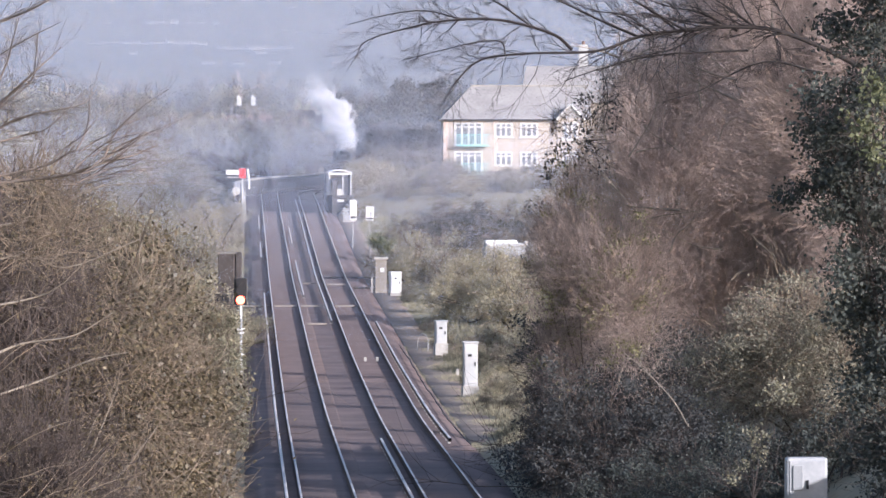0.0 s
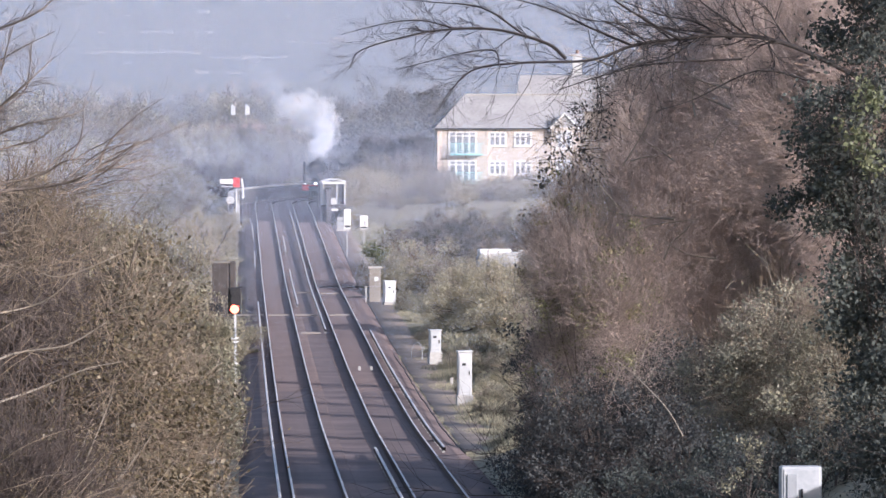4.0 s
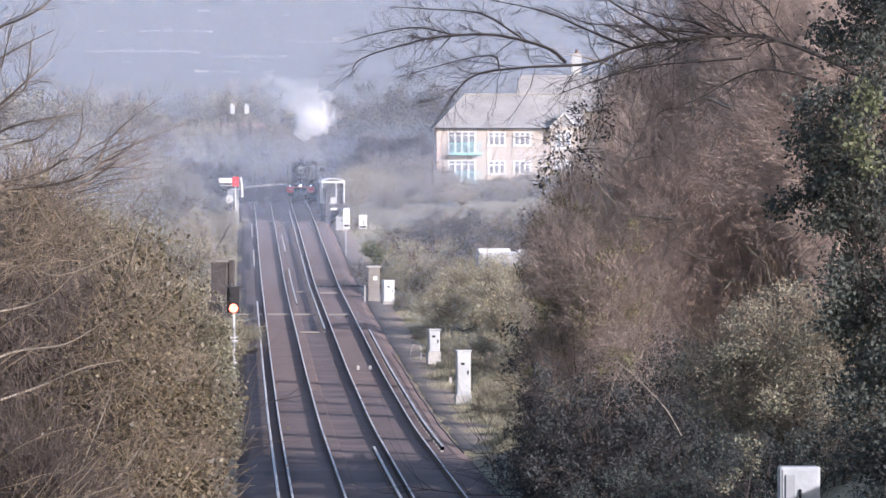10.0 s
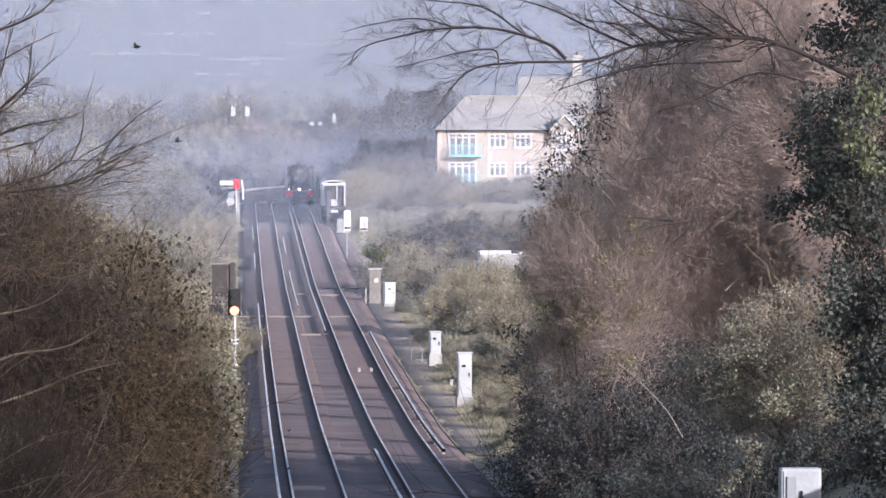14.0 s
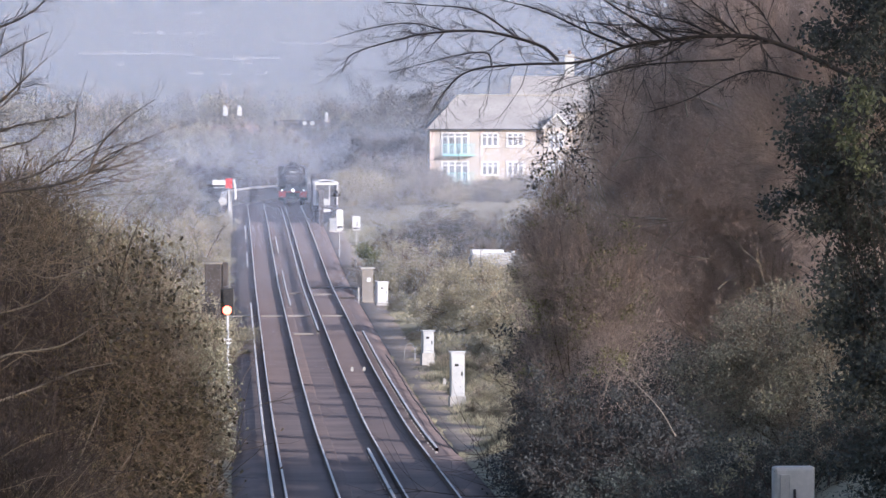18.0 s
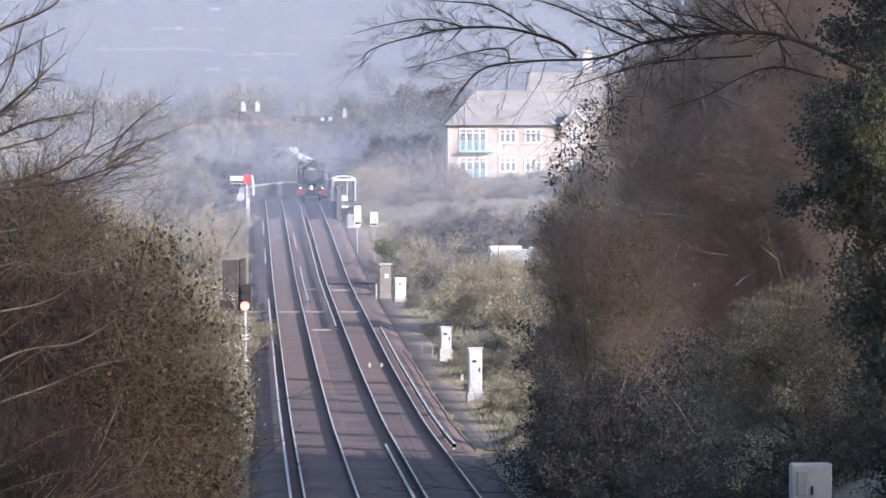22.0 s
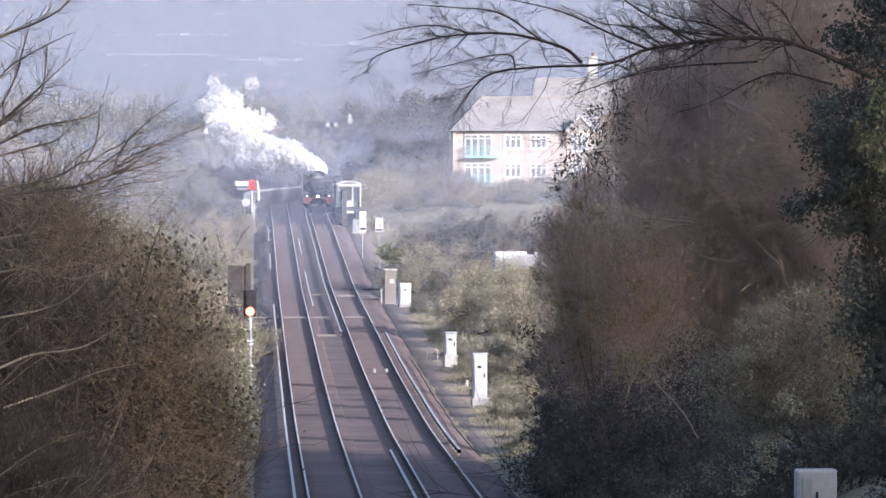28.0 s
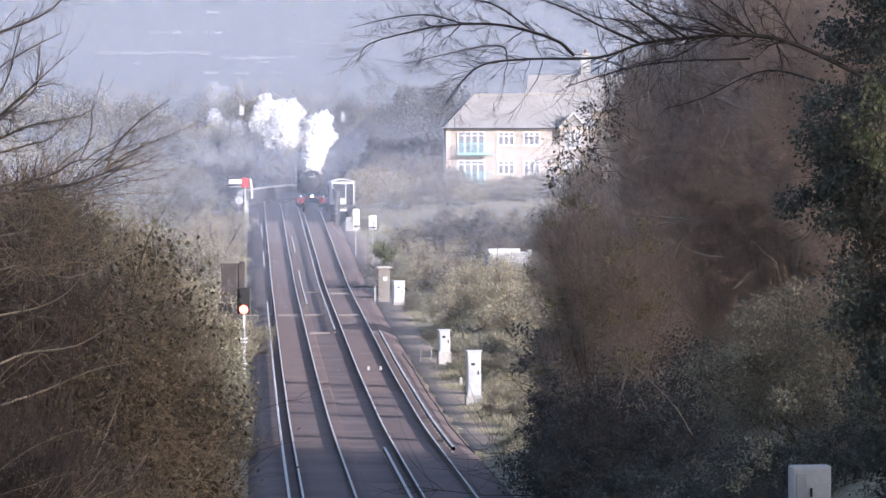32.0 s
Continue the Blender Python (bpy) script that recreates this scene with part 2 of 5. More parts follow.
def raw_mesh(name, verts, quads, material, parent=None, smooth=False):
    """A mesh object from arrays of corners and of four-cornered faces."""
    me = bpy.data.meshes.new(name)
    verts, quads = np.asarray(verts, dtype=np.float32), np.asarray(quads, dtype=np.int32)
    me.vertices.add(len(verts)), me.loops.add(quads.size), me.polygons.add(len(quads))
    me.vertices.foreach_set("co", verts.ravel())
    me.loops.foreach_set("vertex_index", quads.ravel())
    me.polygons.foreach_set("loop_start", np.arange(0, quads.size, 4, dtype=np.int32))
    me.polygons.foreach_set("loop_total", np.full(len(quads), 4, dtype=np.int32))
    me.update(calc_edges=True)
    me.materials.append(material)
    if smooth:
        me.polygons.foreach_set("use_smooth", np.ones(len(quads), dtype=bool))
    ob = new(name, me)
    ob.parent = parent
    return ob


def unit(v):
    return v / np.maximum(np.linalg.norm(v, axis=-1, keepdims=True), 1e-9)


def prisms(a, b, ra, rb):
    """Three-sided tapered sticks from a to b."""
    d = unit(b - a)
    ref = np.where(np.abs(d[:, 2:3]) < 0.9, np.array([[0, 0, 1.0]]), np.array([[1.0, 0, 0]]))
    u = unit(np.cross(d, ref))
    v = np.cross(d, u)
    rings = []
    for p, r in ((a, ra), (b, rb)):
        for k in range(3):
            t = 2 * math.pi * k / 3
            rings.append(p + (u * math.cos(t) + v * math.sin(t)) * np.reshape(r, (-1, 1)))
    verts = np.stack(rings, axis=1).reshape(-1, 3)
    base = np.arange(len(a))[:, None, None] * 6
    quads = base + np.array([[0, 1, 4, 3], [1, 2, 5, 4], [2, 0, 3, 5]])[None]
    return verts, quads.reshape(-1, 4)


def leaf_quads(rng, at, size, droop=0.3):
    """Pointed leaves with a random turn."""
    n = len(at)
    d = unit(rng.normal(size=(n, 3)) - np.array([0, 0, droop]))
    side = unit(np.cross(d, rng.normal(size=(n, 3))))
    s = size * rng.uniform(0.6, 1.35, (n, 1))
    verts = np.stack([at - d * s * 0.5, at + side * s * 0.33, at + d * s * 0.55, at - side * s * 0.33], axis=1).reshape(-1, 3)
    return verts, (np.arange(n)[:, None] * 4 + np.arange(4)[None])


def grow(rng, start, way, length, radius, levels, kids, spread, shrink, lift=0.0, steps=4, wobble=0.18):
    """Branching wood. Returns for each level the sticks (a, b, ra, rb)."""
    out = []
    s, d, ln, r = (np.atleast_2d(np.array(start, float)), unit(np.atleast_2d(np.array(way, float))), np.atleast_1d(np.array(length, float)),
                   np.atleast_1d(np.array(radius, float)))
    for level in range(levels):
        pts, dirs = [s], [d]
        for k in range(steps):
            d2 = unit(dirs[-1] + rng.normal(size=d.shape) * wobble + np.array([0, 0, lift]))
            pts.append(pts[-1] + d2 * ln[:, None] / steps)
            dirs.append(d2)
        rad = [r * (1 - 0.75 * k / steps) for k in range(steps + 1)]
        out.append((np.concatenate(pts[:-1]), np.concatenate(pts[1:]), np.concatenate(rad[:-1]), np.concatenate(rad[1:])))
        if level == levels - 1:
            break
        n = len(s)
        k = kids[level]
        who = np.repeat(np.arange(n), k)
        f = rng.uniform(0.25, 1.0, len(who)) * steps
        i = np.minimum(f.astype(int), steps - 1)
        P, D, R = np.stack(pts), np.stack(dirs), np.stack(rad)
        frac = (f - i)[:, None]
        s2 = P[i, who] * (1 - frac) + P[i + 1, who] * frac
        nd = unit(D[i + 1, who] + unit(rng.normal(size=(len(who), 3))) * spread)
        ln2 = ln[who] * shrink * rng.uniform(0.6, 1.25, len(who))
        r2 = np.minimum(R[i, who] * 0.65, r[who] * 0.55)
        s, d, ln, r = s2, nd, ln2, r2
    return out


def wood(name, rng_levels, material, parent, thick=1.0):
    a, b, ra, rb = (np.concatenate([lv[k] for lv in rng_levels]) for k in range(4))
    return raw_mesh(name, *prisms(a, b, ra * thick, rb * thick), material, parent)


def tube(name, p, r, material, parent, sides=6):
    """A closed round limb along the points p with radii r."""
    d = unit(np.gradient(p, axis=0))
    u = unit(np.cross(d, np.array([[0.3, 0.8, 0.52]])))
    w = np.cross(d, u)
    t = np.arange(sides) * 2 * math.pi / sides
    V = p[:, None] + (u[:, None] * np.cos(t)[None, :, None] + w[:, None] * np.sin(t)[None, :, None]) * r[:, None, None]
    i = np.arange(len(p) - 1)[:, None] * sides
    k = np.arange(sides)[None]
    k2 = (k + 1) % sides
    Q = np.stack([i + k, i + k2, i + sides + k2, i + sides + k], -1).reshape(-1, 4)
    return raw_mesh(name, V.reshape(-1, 3), Q, material, parent, True)


def lumpy(rng, n, centre, radii, inner=0.35, rough=0.22, clump=0, puffiness=0.085):
    """Points in an uneven ellipsoid, and the outward way at each."""
    d = unit(rng.normal(size=(n, 3)))
    bump = np.zeros(n)
    for k in range(7):
        w = unit(rng.normal(size=3))
        bump += np.sin(d @ w * rng.uniform(3, 9) + rng.uniform(0, 6)) * rough * 0.55
    f = (inner + (1 - inner) * rng.uniform(0, 1, n) ** 0.55) * (1 + bump)
    p = d * f[:, None] * np.array(radii)
    if clump:
        seeds = p[rng.integers(0, n, max(n // clump, 6))]
        p = seeds[rng.integers(0, len(seeds), n)] + rng.normal(size=(n, 3)) * np.mean(radii) * puffiness * np.array([1, 1, 0.7])
    return np.array(centre) + p, d


def thicket(name, seed, base, lobes, label, category, leaves, leaf, leaf_mat, twigs, twig, twig_mat, thick=0.006, stem_mat=None, lift=0.3, wild=0.55, bent=True, inner=0.35, rough=0.22, stem=0.05, clump=90, puffiness=0.085):
    """A dense bush or tree: stems up to every lobe of its crown, twigs that point out of the lobes, and leaves between them."""
    rng = np.random.default_rng(seed)
    home = thing(name, pose(*base), label, category)
    b = np.array(base)
    lobes = [(np.array(c) - b, np.array(r)) for c, r in lobes]
    weight = np.array([(r[0] * r[2]) for c, r in lobes])
    weight = weight / weight.sum()
    stems = []
    for c, r in lobes:
        for k in range(3):
            top = c + rng.normal(size=3) * r * 0.25
            mid = top * np.array([0.45, 0.45, 0.5]) + rng.normal(size=3) * 0.25
            for p, q, r0, r1 in ((np.zeros(3), mid, stem, stem * 0.7), (mid, top, stem * 0.7, stem * 0.35)):
                stems.append((p[None], q[None], np.array([r0]), np.array([r1])))
            stems += grow(rng, top, top - mid + np.array([0, 0, 0.2]), float(r.max()) * 0.9, stem * 0.35, 2, [6], 0.8, 0.6)
    tagged(wood("trunk", stems, stem_mat or M_BARK, home), kind="stuff")
    if twigs:
        pts, out = zip(*[lumpy(rng, int(twigs * w) + 1, c, r * 0.92, inner, rough) for (c, r), w in zip(lobes, weight)])
        p, o = np.concatenate(pts), np.concatenate(out)
        ln = twig * rng.uniform(0.5, 1.5, (len(p), 1))
        way = unit(o + rng.normal(size=p.shape) * wild + np.array([0, 0, lift]))
        mid = p + way * ln * 0.5
        tip = mid + unit(way + rng.normal(size=p.shape) * 0.3) * ln * 0.5
        if not bent:
            mid, tip = tip, tip
        va, qa = prisms(p, mid, np.full(len(p), thick), np.full(len(p), thick * 0.8))
        vb, qb = prisms(mid, tip, np.full(len(p), thick * 0.8), np.full(len(p), thick * 0.35))
        if not bent:
            vb, qb = vb[:0], qb[:0]
        tagged(raw_mesh("brushwood", np.concatenate([va, vb]), np.concatenate([qa, qb + len(va)]), twig_mat, home), kind="stuff")
    if leaves:
        pts = [lumpy(rng, int(leaves * w) + 1, c, r, inner, rough, clump, puffiness)[0] for (c, r), w in zip(lobes, weight)]
        p = np.concatenate(pts)
        p = p + rng.normal(size=p.shape) * leaf
        tagged(raw_mesh("foliage", *leaf_quads(rng, p, leaf), leaf_mat, home), kind="stuff")
    return home


# ---- the lie of the land ----
_Y = np.arange(-60.0, 1001.0)
_Z = np.interp(_Y, [0, 100, 190.5, 251.5, 308.7, 440.5, 556, 605, 630, 660, 700, 900], [4.9, 3.2, 1.66, 0.6, 0.22, 0.02, 1.1, 1.45, 1.6, 1.5, 1.4, 1.4])
_Z = np.convolve(np.pad(_Z, 15, mode="edge"), np.ones(31) / 31, "valid")


def track_z(y):
    """Height of the rail heads along the line."""
    return np.interp(y, _Y, _Z)


def track_x(y):
    """The line is straight, then bends to the east."""
    return np.maximum(np.asarray(y, float) - 636.0, 0) ** 2 / 560.0


def ground_z(x, y):
    x, y = np.asarray(x, float), np.asarray(y, float)
    off = x - np.minimum(track_x(y), 40)
    base = track_z(np.clip(y, -60, 1000)) - 0.42
    side = np.where(off > 0, 4.6, 4.2)
    out = np.maximum(np.abs(off) - side, 0)
    near = np.clip((262 - y) / 50, 0, 1)
    left = np.clip(out * 0.55, 0, 6.5) * np.clip((270 - y) / 60, 0.12, 1)
    right = np.clip(out * 0.50, 0, 5.0) * near + np.clip((out - 1.5) * 0.06, 0, 0.8) * (1 - near)
    right = right + np.clip((off - 4.0) / 0.5, 0, 1) * 1.35 * np.clip((y - 575) / 2, 0, 1) * np.clip((900 - y) / 100, 0, 1)
    far = np.interp(y, [700, 1000, 1300, 2500, 3500, 4500, 4900, 5600], [0, -1, 4.5, 8, 24, 54, 78, 120])
    wav = 0.12 * np.sin(x * 0.9 + y * 0.13) * np.sin(y * 0.31 + x * 0.2) * np.clip(out, 0, 1) * np.clip((900 - y) / 100, 0, 1)
    return base + np.where(off > 0, right, left) + far + wav


def make_ground():
    xs = np.unique(np.concatenate([np.linspace(-3000, -200, 24), np.linspace(-200, -40, 17), np.linspace(-40, 60, 101), np.linspace(60, 200, 15), np.linspace(200, 3000, 24)]))
    ys = np.unique(np.concatenate([np.linspace(-600, -60, 8), np.linspace(-60, 720, 261), np.linspace(720, 1000, 29), np.linspace(1000, 5600, 70)]))
    X, Y = np.meshgrid(xs, ys)
    Z = ground_z(X, Y)
    nx, ny = len(xs), len(ys)
    i = (np.arange(ny - 1)[:, None] * nx + np.arange(nx - 1)[None]).ravel()
    ob = raw_mesh("ground", np.stack([X, Y, Z], -1).reshape(-1, 3), np.stack([i, i + 1, i + nx + 1, i + nx], -1), M_EARTH, smooth=True)
    tagged(ob, "rough grassy cutting, scrubland and hazy far hillside", "ground", kind="structure")
    ob.data.materials.append(M_HILL)
    far = (Y[:-1, :-1].ravel() > 1000).astype(np.int32)
    ob.data.polygons.foreach_set("material_index", far)
    return ob


def ribbon(name, section, y0, y1, material, step=4.0, parent=None, dz=0.0):
    """A bar with that section (x, z) laid along the line."""
    ys = np.arange(y0, y1 + 0.01, step) if y1 - y0 > step else np.array([y0, y1])
    ys[-1] = y1
    sec = np.array(section)
    k = len(sec)
    zz, xx = track_z(ys) + dz, track_x(ys)
    V = np.stack([xx[:, None] + sec[None, :, 0], np.repeat(ys[:, None], k, 1), zz[:, None] + sec[None, :, 1]], -1).reshape(-1, 3)
    Q = []
    for i in range(len(ys) - 1):
        for j in range(k):
            j2 = (j + 1) % k
            Q.append((i * k + j, i * k + j2, (i + 1) * k + j2, (i + 1) * k + j))
    return raw_mesh(name, V, Q, material, parent)


make_ground()


def make_track():
    bed = thing("ballast_bed", pose(0, 0, 0), "brown stone ballast bed under two railway tracks", "ballast", kind="structure")
    ribbon("ballast", [(-4.3, -0.50), (-3.4, -0.18), (-0.6, -0.18), (-0.3, -0.20), (0.3, -0.20), (0.6, -0.18), (3.15, -0.18), (4.1, -0.50)], 60, 700, M_BALLAST, 2.0, bed)
    for x0, x1 in ((-5.0, -4.1), (3.75, 5.5)):
        ob = ribbon("walkway", [(x0, -0.50), (x0 + 0.15, -0.37), (x1 - 0.25, -0.37), (x1, -0.56)], 236, 574, M_PATH, 4.0)
        tagged(ob, "pale trodden gravel path beside the track", "path", kind="structure")
    for x, side in ((-1.717, "down"), (1.717, "up")):
        track = thing("railway_track", pose(0, 0, 0), "railway track with worn steel rails on concrete sleepers", "railway track", "tracks", "structure")
        for dx in (-0.7525, 0.7525):
            c = x + dx
            rail = ribbon("rail", [(c - 0.07, -0.15), (c + 0.07, -0.15), (c + 0.015, -0.12), (c + 0.015, -0.04), (c + 0.036, -0.03), (c + 0.036, -0.004),
                                   (c - 0.036, -0.004), (c - 0.036, -0.03), (c - 0.015, -0.04), (c - 0.015, -0.12)], 60, 700, M_RAILSIDE, 4.0, track)
            ribbon("rail_head", [(c - 0.034, -0.004), (c + 0.034, -0.004), (c + 0.030, 0.0), (c - 0.030, 0.0)], 60, 700, M_RAILTOP, 4.0, rail)
        bm = box((2.5, 0.26, 0.14), (0, 0, 0), bevel=0.02)
        me = bpy.data.meshes.new("sleeper")
        bm.to_mesh(me)
        bm.free()
        me.materials.append(M_SLEEPER)
        for k in range(int((640 - 186) / 0.68)):
            y = 186 + k * 0.68
            if k < 150:
                ob = new("sleeper", me)
                ob.parent = track
                ob.matrix_local = pose(x, y, float(track_z(y)) - 0.246)
        ys = 186 + np.arange(150, int((640 - 186) / 0.68)) * 0.68
        V, Q = [], []
        for y in ys:
            z, n, cx = float(track_z(y)) - 0.177, len(V), x + float(track_x(y))
            V += [(cx - 1.25, y - 0.13, z), (cx + 1.25, y - 0.13, z), (cx + 1.25, y + 0.13, z), (cx - 1.25, y + 0.13, z),
                  (cx - 1.25, y - 0.13, z - 0.1), (cx + 1.25, y - 0.13, z - 0.1)]
            Q += [(n, n + 1, n + 2, n + 3), (n + 4, n + 5, n + 1, n)]
        tagged(raw_mesh("sleepers", V, Q, M_SLEEPER, track), kind="stuff")
    for c, y0, y1 in ((-2.88, 60, 403), (-2.88, 470, 500), (-2.88, 528, 564), (-0.55, 398.5, 464.5), (-0.55, 497, 535), (0.55, 357, 607), (0.55, 60, 228), (2.88, 228, 356)):
        rail = thing("third_rail", pose(0, 0, 0), "pale worn conductor rail on insulators beside the track", "conductor rail", "conductor rails", "structure")
        body = ribbon("rail", [(c - 0.05, -0.05), (c + 0.05, -0.05), (c + 0.05, 0.072), (c - 0.05, 0.072)], y0, y1, M_RAILSIDE, 4.0, rail)
        ribbon("rail_head", [(c - 0.045, 0.072), (c + 0.045, 0.072), (c + 0.04, 0.078), (c - 0.04, 0.078)], y0, y1, M_RAILTOP, 4.0, body)
        ys = np.arange(max(y0, 188) + 1, y1, 3.0)[:40]
        for y in ys:
            ob = new("insulator", INSULATOR)
            ob.parent = rail
            ob.matrix_local = pose(c + float(track_x(y)), y, float(track_z(y)) - 0.10)


_bm = box((0.10, 0.12, 0.11), (0, 0, 0), bevel=0.02)
INSULATOR = bpy.data.meshes.new("insulator")
_bm.to_mesh(INSULATOR)
_bm.free()
INSULATOR.materials.append(M_CONCRETE)
make_track()


# ---- haze: countless hair-thin strips stand in for it between the near cutting and the bend ----
def mist(y0, y1, share, n):
    """Strips finer than the eye can part hang through the whole depth of the valley; their pale colour stands in for
    haze and veils that share of what lies behind.
    """
    rng = np.random.default_rng(17)
    y = (y0 ** 3 + (y1 ** 3 - y0 ** 3) * rng.uniform(0, 1, n)) ** (1 / 3)
    width, low, top, fade = 0.125 * y, -1.0, 13.6 - y * 0.0052, 13.6 - y * 0.0122
    x = -4.0 - 0.05 * y + width * rng.uniform(0, 1, n)
    z = low + (top - low) * rng.uniform(0, 1, n)
    g = np.clip((top - z) / (top - fade), 0, 1)
    size = np.sqrt(share * width * (top - low) / n / 0.0003)
    long, thin = size, size * 0.0003 * g * g * (3 - 2 * g)
    a = rng.uniform(-1.57, 1.57, n)
    u = np.stack([np.cos(a), 0 * a, np.sin(a)], -1) * long[:, None] / 2
    v = np.stack([-np.sin(a), 0 * a, np.cos(a)], -1) * thin[:, None] / 2
    c = np.stack([x, y, z], -1)
    V = np.stack([c - u - v, c + u - v, c + u + v, c - u + v], 1).reshape(-1, 3)
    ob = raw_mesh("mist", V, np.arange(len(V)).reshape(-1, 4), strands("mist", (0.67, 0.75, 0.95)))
    tagged(ob, "hair-thin pale blue strips standing in for mist over the fields", "mist", "", "stuff")


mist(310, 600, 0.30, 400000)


def haze_sheet(y, alpha, low, high, half, top, colour=(0.70, 0.765, 0.90)):
    """Flat see-through sheet; its colour stands in for the thicker haze in the valley behind the line."""
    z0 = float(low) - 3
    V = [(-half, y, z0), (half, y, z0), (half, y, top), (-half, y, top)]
    tagged(raw_mesh("haze_sheet", V, [(0, 1, 2, 3)], veil("haze_sheet", colour, alpha, low, high)), "flat see-through sheet standing in for pale blue haze in the far valley", "mist", "mist banks", "structure")


haze_sheet(697, 0.26, 0.0, 5.0, 400, 150)
haze_sheet(790, 0.18, 2.0, 9.0, 450, 160)
haze_sheet(880, 0.28, 2.0, 9.0, 500, 180, (0.56, 0.615, 0.73))
haze_sheet(1150, 0.42, 1.0, 9.0, 700, 220, (0.20, 0.232, 0.30))
haze_sheet(2600, 0.42, 1.0, 9.0, 1500, 400, (0.18, 0.214, 0.282))


# ---- lineside things ----
def cabinet(x, y, w, d, h, turn, label, mat=M_CABINET, lift=0.0):
    z = float(ground_z(x, y)) + lift
    home = thing("equipment_cabinet", pose(x, y, z, 0, 0, turn), label, "cabinet", "lineside cabinets")
    part("plinth", box((w + 0.1, d + 0.1, 0.3 + lift), (0, 0, 0.05 - lift / 2)), M_CONCRETE, home)
    part("body", box((w, d, h - 0.28), (0, 0, 0.2 + (h - 0.28) / 2), bevel=0.02), mat, home)
    part("roof", box((w + 0.08, d + 0.1, 0.07), (0, 0, h - 0.045), bevel=0.02), mat, home)
    door = part("door", box((w * 0.86, 0.03, h - 0.55), (0, -d / 2 - 0.014, 0.2 + (h - 0.3) / 2), bevel=0.008), mat, home)
    part("handle", box((0.04, 0.04, 0.16), (w * 0.3, -d / 2 - 0.05, h * 0.55)), M_DARK, door)
    part("plate", box((0.16, 0.01, 0.10), (-0.05, -d / 2 - 0.035, h * 0.72)), M_DARK, door, "dark maker's plate")
    return home


cabinet(5.32, 323, 0.52, 0.5, 1.3, 8, "pale grey lineside cabinet among grass beside the track", lift=0.40)
cabinet(5.20, 277.2, 0.56, 0.5, 2.05, 5, "tall pale grey lineside cabinet in dry grass", lift=0.30)
cabinet(5.10, 411, 0.66, 0.6, 1.5, 10, "white lineside cabinet beside an ivy-grown brick pillar", M_WHITE)
cabinet(4.6, 560, 1.0, 0.6, 1.2, 0, "small grey cabinet below the white cabin", M_GREYCAB)


def near_cabinet():
    x, y, top, w = 8.42, 150.0, 4.93, 0.92
    z = float(ground_z(x, y))
    home = thing("telephone_cabinet", pose(x, y, z - 0.1, 0, 0, 4), "pale grey metal cabinet on a post with a raised lock plate", "cabinet")
    part("post", box((0.14, 0.14, max(top - z - 0.9, 0.3)), (0, 0.1, max(top - z - 0.9, 0.3) / 2)), M_POST, home)
    h = 1.1
    body = part("body", box((w, 0.4, h), (0, 0, top - z + 0.1 - h / 2), bevel=0.06), M_CABINET, home)
    part("door", box((w * 0.86, 0.02, h * 0.9), (0, -0.21, top - z + 0.1 - h / 2 - 0.02), bevel=0.009), M_CABINET, home)
    # The darker grey of the lock plate stands in for its shade.
    part("lock_plate", box((0.22, 0.05, 0.55), (-0.22, -0.24, top - z - 0.35), bevel=0.012), M_GREYCAB, body, "lock plate with its shade put in as grey")
    part("handle", box((0.05, 0.07, 0.2), (0.0, -0.25, top - z - 0.5), bevel=0.012), M_DARK, body)
    return home


near_cabinet()


def colour_light_signal(x, y, lamp_z):
    z = float(ground_z(x, y))
    home = thing("colour_light_signal", pose(x, y, z), "railway colour-light signal showing red on a white-banded post", "signal")
    h = lamp_z - z
    part("base", box((0.4, 0.4, 0.3), (0, 0, 0.1)), M_CONCRETE, home)
    part("post", rod((0, 0, 0.2), (0, 0, h + 0.5), 0.05), M_GREYCAB, home)
    head = part("head", box((0.52, 0.22, 1.02), (-0.02, -0.12, h + 0.35), bevel=0.03), M_BLACK, home, "black signal head")
    for k in range(3):
        zz = h + 0.02 + k * 0.33
        part("hood", rod((-0.02, -0.2, zz), (-0.02, -0.36, zz + 0.0), 0.15, 0.165, 16), M_DARK, head)
        part("lens", rod((-0.02, -0.365, zz), (-0.02, -0.37, zz), 0.17, None, 16), M_REDLIGHT if k == 0 else M_DARK, head, "lit red lens" if k == 0 else "")
    for k, (w, hh) in enumerate(((0.09, 0.55), (0.3, 0.07), (0.3, 0.07), (0.09, 0.5), (0.24, 0.05), (0.09, 0.7))):
        zz = h - (0.45, 1.12, 1.26, 1.75, 2.1, 2.6)[k]
        part("band" if w < 0.2 else "plate", box((w * 0.8 if w < 0.2 else w, 0.16, hh), (0, -0.02, zz)), M_WHITE if k != 3 else M_CABINET, home, "white plate")
    return home


colour_light_signal(-4.17, 262, 4.56)


def relay_hut():
    x, y = -5.05, 340.0
    z = float(ground_z(x, y))
    home = thing("relay_box", pose(x, y, z, 0, 0, -10), "dark lineside relay box with a grey end post, under bushes", "cabinet")
    part("body", box((0.8, 1.2, 4.2 - z), (0.2, 0, (4.2 - z) / 2), bevel=0.03), M_RUST, home)
    part("roof", box((0.94, 1.3, 0.08), (0.2, 0, 4.24 - z), bevel=0.02), M_WALL, home)
    part("end_post", box((0.26, 0.3, 4.3 - z), (0.78, -0.2, (4.3 - z) / 2), bevel=0.02), M_RUST, home)
    part("door", box((0.7, 0.04, 1.7), (0.0, -0.62, 1.6)), M_BLACK, home)
    return home


relay_hut()


def semaphore():
    x, y = -4.2, 560.0
    z = float(ground_z(x, y))
    top = 5.15 - z
